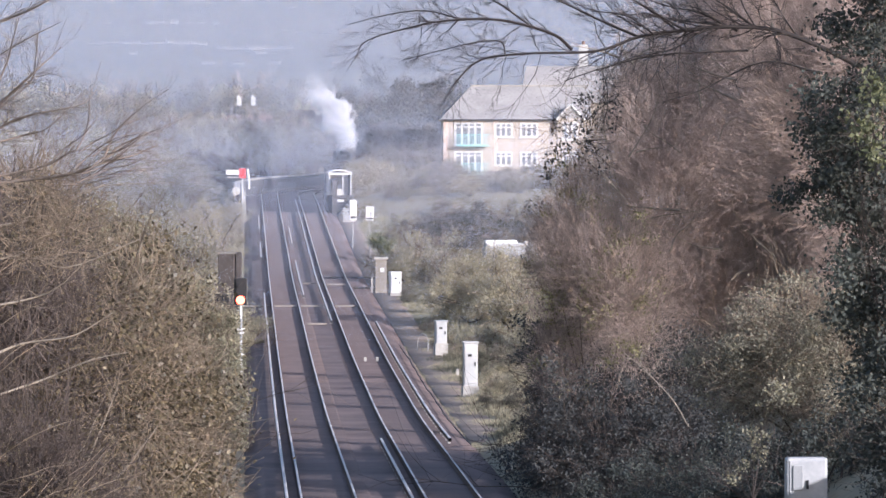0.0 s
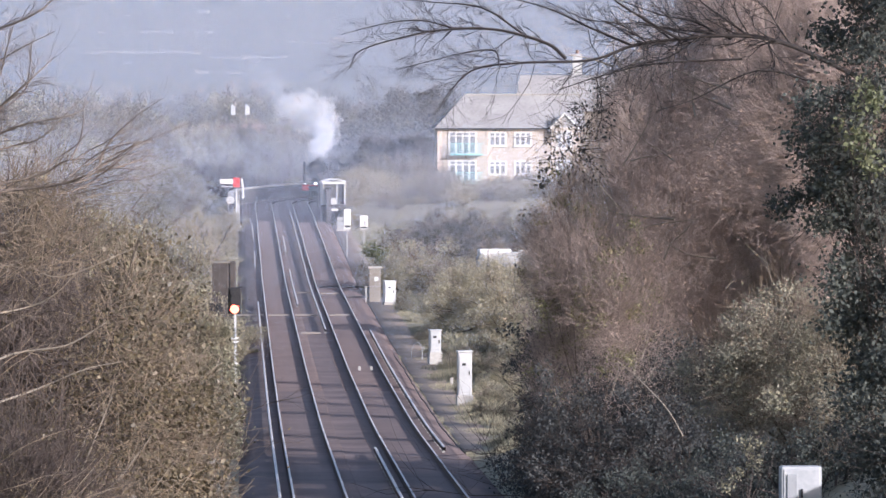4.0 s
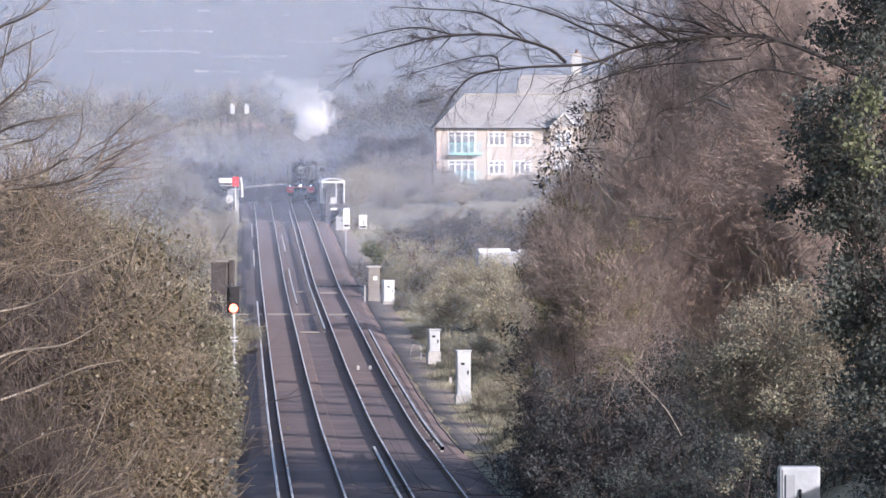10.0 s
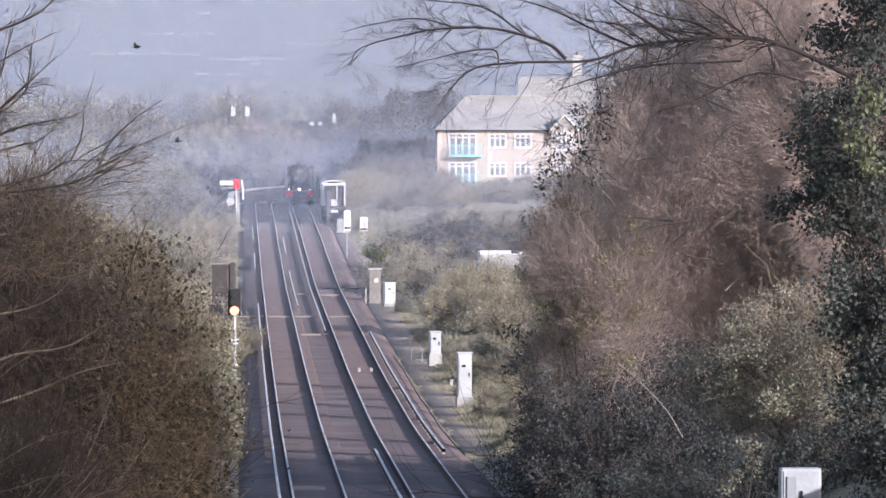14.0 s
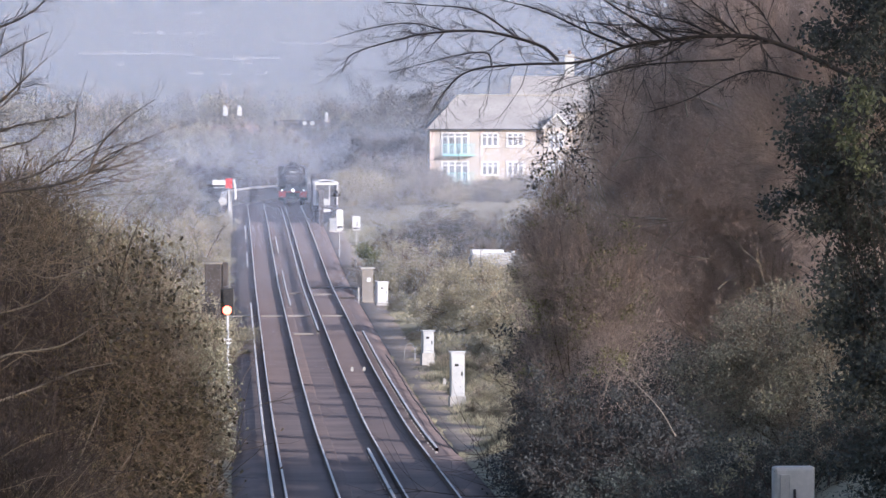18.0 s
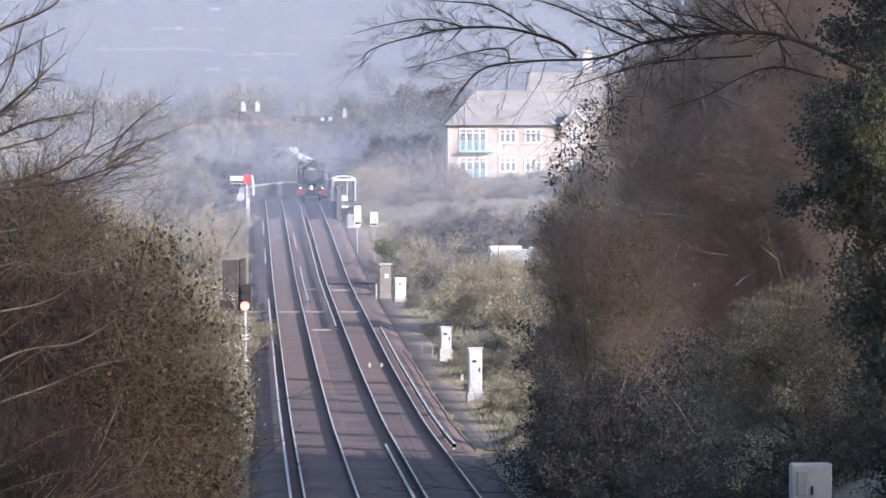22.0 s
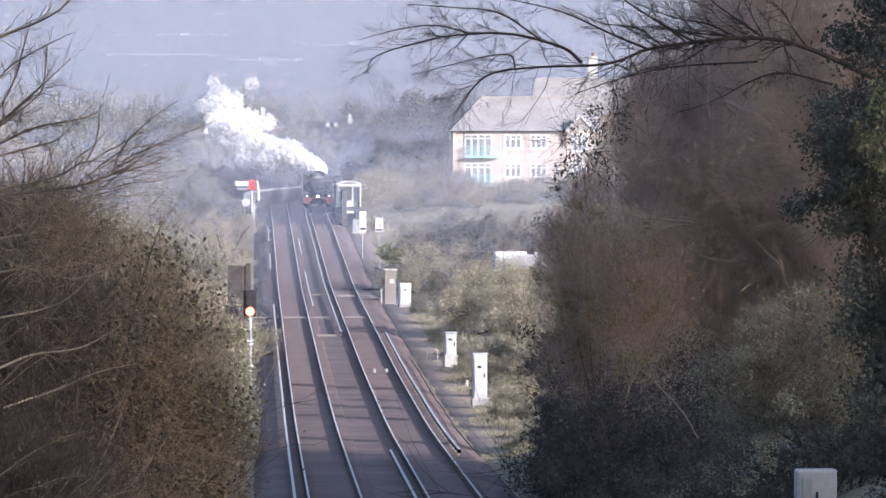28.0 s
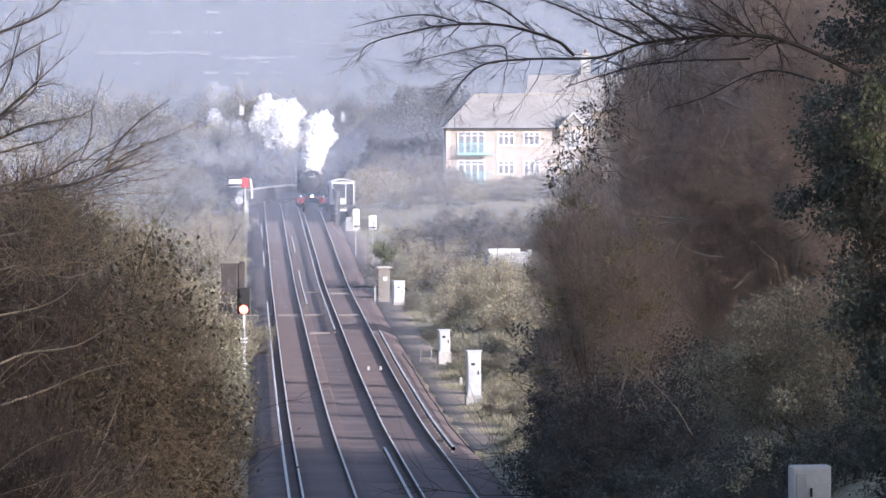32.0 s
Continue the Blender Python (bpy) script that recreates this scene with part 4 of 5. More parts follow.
    """Puffs wait in the boiler, leave by the chimney one after the other, rise, spread and drift off behind the trees."""
    rng = random.Random(seed)
    made = []
    for k in range(count):
        born = t0 + (t1 - t0) * (k + rng.random()) / count
        ob = new("puff", rng.choice(meshes))
        ob.parent = PLUME
        ob.scale = (size, size, size)
        wander = Vector((rng.gauss(0, 1), rng.gauss(0, 0.6), rng.gauss(0, 1)))
        spin = [rng.uniform(-180, 180) for _ in range(3)]
        made.append((ob, born, wander, spin, drift, spread, life, size, k))
    return made


THICK = [puff_mesh(s, M_STEAM) for s in range(4)]
THIN = [puff_mesh(s + 10, M_THINSTEAM) for s in range(4)]
PUFFS = plume(1, 165, -3.0, 7.6, THIN, lambda t: Vector((-0.9 if t < 2.4 else 0.3, 0.8, 1.5)), 0.55, 2.2, 1.2)
PUFFS += plume(7, 60, 7.6, 9.2, THIN, lambda t: Vector((0.8, 0.8, 2.3)), 0.6, 1.25, 1.2)
PUFFS += plume(2, 60, 20.6, 25.6, THICK, lambda t: Vector((-2.2, 1.0, 0.0)), 0.12, 0.22, 0.36)
PUFFS += plume(6, 100, 25.7, 26.4, THICK, lambda t: Vector((-4.4, 0.6, 1.6)), 0.6, 1.6)
PUFFS += plume(3, 460, 26.8, 30.3, THICK, lambda t: Vector((-4.6, 0.6, 0.5)), 0.55, 1.15)
PUFFS += plume(4, 140, 30.45, 31.25, THICK, lambda t: Vector((-2.3, 0.5, 2.2)), 0.6, 0.95)
PUFFS += plume(5, 150, 31.2, 32.2, THICK, lambda t: Vector((1.0, 0.5, 3.4)), 0.5, 1.4)


# ---- cloud that drifts before the sun and shades the near trees ----
def cloud():
    bm = bmesh.new()
    rng = random.Random(8)
    for k in range(40):
        c = Vector((rng.uniform(-220, 170), rng.uniform(-170, -52), rng.uniform(-4, 4)))
        bmesh.ops.create_icosphere(bm, subdivisions=2, radius=rng.uniform(28, 36), matrix=Matrix.Translation(c) @ Matrix.Diagonal((1, 1, 0.25, 1)))
    for k in range(45):
        bmesh.ops.create_icosphere(bm, subdivisions=2, radius=23, matrix=Matrix.Translation((-250 + k * 10, -42, 0)) @ Matrix.Diagonal((1, 1, 0.25, 1)))
    for k in range(88):
        x = -250 + k * 5
        bay = float(np.interp(-x, [130, 150, 174, 192, 206], [0, -8, 2, 19, 7]))
        c = Vector((x, -16 + bay + rng.uniform(-1, 1), 0))
        bmesh.ops.create_icosphere(bm, subdivisions=2, radius=rng.uniform(15, 17), matrix=Matrix.Translation(c) @ Matrix.Diagonal((1, 1, 0.25, 1)))
    ob = part("cloud", bm, M_CLOUD, None, "", True)
    return tagged(ob, "small white drifting cumulus cloud", "cloud")


CLOUD = cloud()

# ---- trees and scrub ----

def near_left():
    thicket("thorn_tree", 11, (-5.6, 88, 5.2), [((-5.9, 88, 9.3), (1.35, 3.0, 2.35)), ((-5.1, 90, 8.2), (0.95, 2.0, 2.1)), ((-4.9, 90, 6.6), (0.8, 2.0, 2.0))],
            "dense thorn tree with tan twigs and small golden leaves", "tree", 34000, 0.066, M_LEAFGOLD, 9000, 0.5, M_TWIG, 0.006, M_BARK, lift=0.1, rough=0.12, wild=1.3, clump=260, puffiness=0.12)
    # Darker twigs than the thorn beside it stand in for shade here.
    thicket("bare_thorn", 16, (-7.2, 87, 5.2), [((-7.2, 87, 9.0), (1.6, 3.0, 2.7)), ((-7.9, 86, 10.4), (1.4, 2.5, 1.6)), ((-7.0, 86, 11.2), (1.0, 2.0, 1.15))],
            "bare thorn tree with few leaves, shade put into its dark tangled twigs", "tree", 4500, 0.055, M_LEAFGOLD, 15000, 0.55, M_TWIGBROWN, 0.006, M_TWIGDARK, lift=0.2, stem=0.02, rough=0.14, wild=1.2, clump=120, puffiness=0.12)
    thicket("ivy_bush", 12, (-4.8, 238, 0.6), [((-4.5, 238, 1.7), (0.55, 4, 1.4)), ((-4.9, 246, 3.2), (0.65, 3, 1.6)), ((-4.6, 230, 1.2), (0.5, 3, 0.9))],
            "ivy and bramble bank with glossy pale leaves beside the track", "bush", 14000, 0.10, M_LEAFHAW, 2500, 0.4, M_TWIG, rough=0.15)
    # The dark twig colour carries the shade over this lower corner.
    thicket("briar", 14, (-6.6, 77, 5.6), [((-6.7, 77, 8.3), (1.3, 1, 1.4)), ((-5.8, 78, 7.5), (1.1, 1, 1.1))],
            "brown briar with arching stems, shade put into its dark twigs", "bush", 1500, 0.05, M_LEAFGOLD, 8000, 0.5, M_TWIGDARK, 0.005, M_TWIGDARK, lift=0.4, wild=1.1, stem=0.02, inner=0.1)
    thicket("tall_briar", 15, (-6.5, 80, 5.4), [((-6.5, 80, 12.1), (0.45, 0.8, 0.4)), ((-6.15, 80, 11.6), (0.45, 0.8, 0.35)), ((-6.6, 80, 11.5), (0.4, 0.8, 0.4))],
            "tall reddish brown briar with bare tangled stems", "bush", 350, 0.05, M_LEAFGOLD, 900, 0.4, M_TWIG, 0.004, M_TWIGDARK, lift=0.5, wild=1.0, stem=0.008, inner=0.1)
    thicket("olive_bush", 13, (-7.8, 243, 2.6), [((-8.3, 242, 6.3), (1.6, 3, 2.3)), ((-6.9, 244, 5.0), (1.3, 3, 2.2)), ((-5.9, 247, 3.8), (1.0, 3, 2.0)), ((-9.9, 240, 7.2), (1.7, 3, 2.3)), ((-11.6, 238, 7.6), (1.7, 3, 2.3))],
            "pale olive thorn hedge on the cutting slope", "bush", 30000, 0.10, M_LEAFHAW, 9000, 0.5, M_TWIG, rough=0.15)


def near_right():
    # tall reddish bare trees
    thicket("bare_birch_tree", 21, (11.5, 196, 2.2), [((8.5, 196, 9.0), (3.4, 3, 4.8)), ((13.2, 194, 12.5), (3.8, 3, 5.2)), ((14.5, 192, 8.0), (3.0, 3, 5.5)), ((8.3, 198, 12.2), (2.5, 2.6, 2.4)), ((10.4, 196, 15.0), (2.8, 2.6, 2.2)), ((11.6, 199, 9.0), (4.2, 2.5, 6.0))],
            "tall bare tree with a mass of fine reddish brown twigs", "tree", 0, 0.05, M_LEAFGOLD, 125000, 0.55, M_TWIGRED, 0.0055, M_BARKGREY, lift=0.9, bent=False, stem=0.08, wild=1.3)
    thicket("birch_sapling_clump", 27, (5.9, 186, 1.9), [((5.2, 186, 8.2), (1.15, 1.6, 2.4)), ((6.4, 185, 7.4), (1.25, 1.6, 2.6)), ((4.7, 187, 5.8), (0.8, 1.5, 1.5)), ((4.5, 187, 8.4), (0.75, 1.4, 1.3))],
            "clump of birch saplings with pinkish brown twigs and few leaves", "tree", 8000, 0.07, M_LEAFOLIVE, 13000, 0.55, M_TWIGPALE, 0.0048, M_BARK, lift=1.0, stem=0.022, wild=0.8)
    thicket("evergreen_oak_branchlets", 28, (8.0, 190, 2.4), [((5.3, 190, 11.4), (0.9, 1.4, 1.1)), ((4.8, 190, 10.4), (0.55, 1.2, 0.6)), ((5.9, 190, 12.6), (0.7, 1.2, 0.8)), ((4.5, 190, 8.9), (0.7, 1.2, 0.9)), ((4.9, 190, 7.6), (0.6, 1.2, 0.7))],
            "evergreen tree with sparse dark hanging leaves", "tree", 900, 0.095, M_LEAFDARK, 420, 0.6, M_TWIGDARK, 0.008, M_BARKGREY, lift=-0.4, rough=0.35, stem=0.02, clump=14)
    thicket("bare_willow_tree", 22, (15.5, 180, 3.4), [((14.4, 180, 14.6), (4.0, 3, 3.4)), ((12.2, 182, 12.0), (2.8, 3, 3.6))],
            "bare willow with tan and reddish twigs", "tree", 0, 0.05, M_LEAFGOLD, 36000, 0.6, M_TWIGRED, 0.0055, M_BARKGREY, lift=0.6, bent=False, stem=0.09)
    # The rear lobes at y 209-215 are hidden, added to shade the track.
    thicket("holly_scrub", 23, (6.2, 192, 1.8), [((5.6, 192, 3.2), (1.7, 3, 2.0)), ((7.6, 190, 4.2), (1.9, 3, 2.4)), ((9.4, 186, 3.6), (2.6, 3, 2.6)), ((5.0, 198, 2.6), (1.1, 3, 1.7)), ((7.0, 186, 2.2), (2.2, 3, 1.6)), ((12, 184, 4.0), (2.6, 3, 3.0)), ((5.4, 181, 2.8), (1.6, 2, 2.0)), ((4.6, 182, 3.6), (0.9, 2, 2.2)), ((7.2, 180, 3.4), (1.7, 2, 2.0)), ((5.3, 206, 4.4), (1.0, 3, 2.1)), ((6.9, 209, 3.6), (1.7, 4, 2.6)), ((8.6, 214, 3.6), (2.0, 4, 2.6)), ((4.9, 194, 3.6), (0.8, 2, 2.0)), ((6.2, 215, 2.6), (1.2, 3, 1.7)), ((5.0, 208, 1.9), (0.6, 4, 1.0)), ((4.8, 199, 2.0), (0.5, 4, 1.0)), ((4.15, 196, 1.5), (0.45, 6, 0.55)), ((4.2, 210, 1.25), (0.45, 6, 0.5))],
            "dark evergreen scrub at the foot of the cutting", "bush", 104000, 0.085, M_LEAFDARK, 9000, 0.5, M_TWIGDARK, rough=0.16)
    thicket("hawthorn_bush", 24, (9.4, 158, 4.2), [((8.9, 158, 7.0), (1.9, 2.2, 1.7)), ((7.7, 159, 6.4), (1.2, 2, 1.3)), ((10.2, 157, 6.4), (1.3, 2, 2.1)), ((10.0, 158, 5.0), (1.4, 2, 1.4))],
            "hawthorn bush with yellowish green leaves", "bush", 52000, 0.06, M_LEAFTHORN, 7000, 0.45, M_TWIG, 0.006, rough=0.2, wild=1.0, clump=70, inner=0.55)
    thicket("ivy_clad_tree", 25, (10.6, 141, 5.0), [((9.5, 138, 14.7), (1.5, 2, 2.2)), ((8.7, 138, 12.2), (1.5, 2, 1.3)), ((8.4, 138.4, 10.9), (1.15, 1.6, 1.0)), ((9.4, 138, 9.0), (1.5, 2, 2.0)), ((9.6, 138, 6.4), (1.5, 2, 2.4))],
            "ivy-clad tree with dark glossy evergreen leaves", "tree", 48000, 0.10, M_LEAFBLACK, 2500, 0.4, M_TWIGDARK, clump=220, puffiness=0.12, stem_mat=M_TWIGDARK)
    # Lighter leaf colour stands in for sun on part of the ivy.
    thicket("sun_tinted_ivy", 29, (9.8, 139, 5.4), [((8.5, 135.4, 13.1), (0.4, 0.7, 0.32)), ((8.25, 135.4, 12.4), (0.35, 0.6, 0.3)), ((8.6, 135.6, 11.9), (0.3, 0.5, 0.25))],
            "yellowish ivy clump on the dark tree, with sunlight put into its colour", "ivy", 560, 0.11, M_LEAFIVY, 60, 0.4, M_TWIGDARK, stem=0.012, clump=22, stem_mat=M_TWIGDARK)
    thicket("bramble_bush", 26, (9.0, 152, 3.0), [((6.2, 158, 3.4), (1.6, 2, 1.3)), ((7.6, 154, 4.0), (1.5, 2, 1.3)), ((9.8, 154, 4.4), (1.6, 2, 1.5)), ((11.6, 158, 4.6), (1.8, 2, 1.8)), ((8.6, 160, 3.6), (1.8, 2, 1.2)), ((10.4, 148, 3.6), (1.2, 1.2, 1.2)), ((5.4, 170, 2.4), (1.7, 2, 1.5)), ((7.2, 167, 2.8), (1.7, 2, 1.4)), ((8.6, 151.5, 3.4), (1.4, 0.8, 1.0)), ((7.0, 156, 3.0), (1.6, 2, 1.2)), ((10.2, 143, 4.2), (1.4, 1.2, 1.3)), ((8.0, 153.5, 4.5), (1.0, 1, 0.9)), ((9.4, 153, 4.9), (1.2, 1, 1.1)), ((10.6, 152, 4.8), (1.0, 1, 1.2)), ((7.0, 151.5, 3.9), (0.9, 0.8, 0.8))],
            "dark bramble with a few pale green leaves", "bush", 66000, 0.07, M_LEAFBLACK, 4000, 0.4, M_TWIGDARK, stem_mat=M_TWIGDARK)


def sunlit_sprays():
    """Bright leaf sprays and a dead branch before the dark bramble."""
    thicket("bramble_spray", 35, (7.2, 149.5, 4.0), [((7.26, 149.6, 5.4), (0.36, 0.3, 0.22)), ((6.85, 149.6, 4.65), (0.45, 0.3, 0.2)), ((7.5, 149.6, 5.0), (0.3, 0.3, 0.2)), ((7.9, 150.5, 6.3), (0.5, 0.4, 0.3))],
            "sunlit bramble sprays with pale green leaves", "bush", 480, 0.08, M_LEAFHAW, 90, 0.35, M_TWIGDARK, 0.004, M_TWIGDARK, stem=0.008, clump=20)
    branched("dead_branch", 36, (5.2, 165, 4.2), [
        ([(0.0, 2.42), (0.4, 2.1), (0.85, 1.66), (1.25, 1.2), (1.6, 0.6)], 0.01, 0.017, 0.0),
        ([(0.4, 2.1), (0.5, 2.5), (0.72, 2.8)], 0.008, 0.004, 0.0),
        ([(0.62, 1.85), (0.9, 2.25), (1.0, 2.75)], 0.008, 0.004, 0.1),
    ], "pale dead branch leaning in the dark scrub", "branch", M_BARKGREY, M_TWIGPALE, 5, 0.1, 0.6, (3, 2), 0.05)
    rng = np.random.default_rng(37)
    limbs = []
    for k in range(34):
        x = rng.uniform(-1.2, 1.3)
        z = rng.uniform(-1.5, -0.6) if x > -0.5 else rng.uniform(-1.2, 1.0)
        a = rng.uniform(0.35, 1.3)
        pts = [(x, z)]
        for _ in range(5):
            a += rng.uniform(-0.35, 0.25)
            x, z = x + math.cos(a) * 0.27, z + math.sin(a) * 0.24
            pts.append((round(x, 3), round(z, 3)))
        limbs.append((pts, rng.uniform(0.004, 0.008), 0.002, rng.uniform(-0.5, 0.5)))
    branched("bare_briar_sprays", 38, (-6.2, 74.5, 9.2), limbs, "pale bare briar sprays arching up before the thorn tree", "bush", M_TWIG, M_TWIG, 6, 0.06, 0.7, (3, 2), 0.03, 0.2)


def slender_trees():
    """Unseen narrow trees added on top of the cutting, so that their long shadows lie across the line."""
    first = thicket("shadow_tree", 34, (17, 277, 4.0), [((17, 277, 7.0), (0.8, 0.8, 2.2)), ((17.1, 277, 10.2), (0.7, 0.7, 2.4))],
                    "slender unseen tree added on top of the cutting for its shadow", "tree", 5000, 0.13, M_LEAFDARK, 1500, 0.5, M_TWIGDARK, stem=0.09)
    tagged(first, group="cutting poplars")
    for x, y, turn in ((17.5, 256, 40), (16.6, 247, 200), (17, 225, 90), (16, 213, 150), (16.5, 204, 20), (17.5, 196, 70), (16, 190, 130), (18.5, 203, 250), (17.2, 200, 310)):
        copy_thing(first, pose(x, y, float(ground_z(x, y)) - 0.2, 0, 0, turn))


def limb(points, r0, r1, y=0.0, steps=5):
    """Sticks along a smooth line through a few (x, z) points, tapering from r0 to r1."""
    p = np.array([(x, y + 0.15 * math.sin(k * 1.7), z) for k, (x, z) in enumerate(points)], float)
    t = np.linspace(0, len(p) - 1, (len(p) - 1) * steps + 1)
    i = np.clip(t.astype(int), 0, len(p) - 2)
    f = (t - i)[:, None]
    tan = np.gradient(p, axis=0)
    h = (2 * f ** 3 - 3 * f ** 2 + 1) * p[i] + (f ** 3 - 2 * f ** 2 + f) * tan[i] + (-2 * f ** 3 + 3 * f ** 2) * p[i + 1] + (f ** 3 - f ** 2) * tan[i + 1]
    r = np.linspace(r0, r1, len(t))
    return h[:-1], h[1:], r[:-1], r[1:]


def branched(name, seed, base, limbs, label, category, mat, twig_mat, kids=9, length=0.28, spread=0.7, fine=(4, 3), lift=0.0, wobble=0.14):
    """A bough or tree from a few drawn limbs, each a part; side twigs grow from them."""
    rng = np.random.default_rng(seed)
    home = thing(name, pose(*base), label, category)
    small = []
    for pts, r0, r1, y in limbs:
        a, b, ra, rb = limb(pts, r0, r1, y)
        tube("limb", np.concatenate([a, b[-1:]]), np.concatenate([ra, rb[-1:]]), mat, home)
        n = int(kids * len(pts) / 4)
        who = rng.integers(len(a) // 6, len(a), n)
        d = unit(unit(b - a)[who] + unit(rng.normal(size=(n, 3))) * spread)
        small += grow(rng, a[who], d, length * len(pts) * rng.uniform(0.4, 1.2, n), ra[who] * 0.38, 3, list(fine), 0.6, 0.5, lift, 4, wobble)
    tagged(wood("brushwood", small, twig_mat, home), kind="stuff")
    return home


def bough():
    """Overhanging bough that sways in the wind; its root is hidden in the trees."""
    return branched("overhanging_bough", 5, (8.18, 172, 14.6), [
        ([(5.2, -2.0), (2.8, -0.7), (1.3, -0.1), (0, 0), (-1.2, -0.1), (-2.2, -0.24), (-3.3, -0.6), (-5.0, -0.65), (-6.2, -0.8), (-6.8, -1.3), (-7.15, -1.8)], 0.075, 0.014, 0.0),
        ([(-3.9, -0.55), (-4.4, -0.15), (-5.7, 0.2), (-7.0, 0.2), (-7.9, 0.05), (-9.1, -0.3), (-9.4, -0.75)], 0.05, 0.010, 0.1),
        ([(-5.6, -0.7), (-5.7, -0.35), (-6.3, -0.35), (-7.2, -0.55), (-8.2, -0.8)], 0.026, 0.008, -0.1),
        ([(-6.6, 0.2), (-7.6, 0.45), (-8.6, 0.35), (-9.6, 0.1)], 0.026, 0.008, 0.2),
        ([(-5.0, 0.1), (-6.0, 0.75), (-7.2, 0.9), (-8.3, 1.0)], 0.03, 0.008, 0.2),
        ([(-2.2, -0.24), (-3.2, 0.2), (-4.4, 0.75), (-5.8, 1.1)], 0.04, 0.012, 0.15),
        ([(-1.0, -0.1), (-2.0, 0.5), (-2.9, 1.1), (-3.6, 1.8)], 0.04, 0.012, 0.0),
        ([(0.6, -0.6), (-1.6, -0.7), (-3.0, -1.0), (-4.1, -1.35)], 0.03, 0.012, 0.3),
        ([(2.5, -1.2), (1.0, -0.9), (-0.6, -1.6), (-1.6, -1.9)], 0.035, 0.01, 0.3),
        ([(0.3, -0.1), (-0.6, 0.35), (-1.5, 0.55), (-2.6, 0.95)], 0.034, 0.010, 0.1),
        ([(-0.5, -0.05), (-1.3, -0.55), (-2.3, -0.75), (-3.2, -1.1)], 0.028, 0.009, 0.2),
        ([(0.8, -0.05), (0.2, 0.4), (-0.5, 0.9), (-1.0, 1.5)], 0.034, 0.011, 0.0),
        ([(-1.8, -0.2), (-2.5, 0.3), (-3.4, 0.45), (-4.4, 0.9)], 0.026, 0.008, -0.1),
        ([(0.2, 0.0), (-0.9, 0.15), (-1.9, 0.3), (-2.9, 0.35)], 0.024, 0.008, 0.15),
    ], "bare bough coloured near-black as a silhouette, its fine twigs hanging out over the line", "branch", M_BOUGH, M_BOUGH, 30, 0.17, 0.95, (6, 5), wobble=0.26)


def pale_limbs():
    """Sunlit bare limbs that show in front of the tall trees."""
    rng = np.random.default_rng(77)
    limbs = []
    for k in range(46):
        x, z = rng.uniform(-5.2, 3.5), rng.uniform(-5.0, 5.0)
        a = rng.uniform(0.2, 1.5) * rng.choice([-1, 1])
        ln = rng.uniform(0.6, 1.6)
        pts, h = [(x, z)], a
        for _ in range(3):
            h += rng.uniform(-0.45, 0.45)
            x, z = x + math.sin(h) * ln * 0.5, z + abs(math.cos(h)) * ln * 0.5
            pts.append((x, z))
        limbs.append(([(round(p, 2), round(q, 2)) for p, q in pts], rng.uniform(0.022, 0.042), 0.007, rng.uniform(-0.7, 0.5)))
    branched("pale_limbed_tree", 78, (11.3, 186.5, 9.6), limbs, "pale grey bare limbs of a tall tree", "tree", M_BARKGREY, M_TWIGRED, 8, 0.16, 0.6, (4, 3), 0.08)


def ash_sprays():
    """Long separate twigs of the ash that reach out towards the line."""
    rng = random.Random(41)
    sprays = []
    for k in range(13):
        x, z, a = rng.uniform(0.1, 1.0), 2.85 + 0.03 * k, 0.25 + 0.05 * k + rng.uniform(-0.12, 0.12)
        p = [(x, z)]
        for _ in range(5):
            a += rng.uniform(-0.28, 0.28)
            x, z = x + 0.2 * math.cos(a), z + 0.2 * math.sin(a)
            p.append((x, z))
        sprays.append((p, rng.uniform(0.006, 0.010), 0.002, rng.uniform(-0.3, 0.3)))
    branched("ash_twigs", 42, (-6.4, 71.5, 9.5), sprays, "long thin bare ash twigs reaching towards the line", "branch", M_ASH, M_ASH, 4, 0.045, 0.8, (2, 2), 0.05, 0.2)


near_left()
ash_sprays()
near_right()
sunlit_sprays()
slender_trees()
pale_limbs()
BOUGH = bough()
branched("bare_ash_tree", 31, (-6.4, 72, 9.5), [
    ([(-0.59, 3.40), (-0.23, 3.70), (0.01, 3.91), (0.22, 4.10), (0.43, 4.30)], 0.022, 0.005, -0.15),
    ([(-0.59, 3.25), (-0.23, 3.45), (0.09, 3.58), (0.63, 3.69), (0.78, 3.83)], 0.02, 0.005, 0.00),
    ([(-0.59, 2.83), (-0.03, 2.88), (0.50, 2.95), (0.86, 3.07), (1.20, 3.16), (1.45, 3.26)], 0.024, 0.005, 0.15),
    ([(0.86, 3.07), (1.00, 3.39), (1.29, 3.67), (1.57, 3.86)], 0.014, 0.004, -0.15),
    ([(0.91, 3.13), (1.06, 3.26), (1.42, 3.42), (1.92, 3.63)], 0.013, 0.004, 0.00),
    ([(-0.47, 2.89), (0.25, 3.04), (0.56, 3.20), (0.97, 3.21)], 0.016, 0.005, 0.15),
    ([(-0.59, 4.39), (-0.23, 4.57), (0.07, 4.68), (0.31, 4.81), (0.49, 4.99)], 0.02, 0.006, -0.15),
    ([(-0.41, 3.61), (-0.17, 4.09), (-0.08, 4.39), (0.01, 4.69)], 0.014, 0.004, 0.00),
    ([(-0.41, 3.52), (0.07, 3.91), (0.15, 4.15), (0.18, 4.45)], 0.012, 0.004, 0.15),
    ([(-0.41, 3.25), (0.04, 3.37), (0.31, 3.46), (0.67, 3.82)], 0.014, 0.004, -0.15),
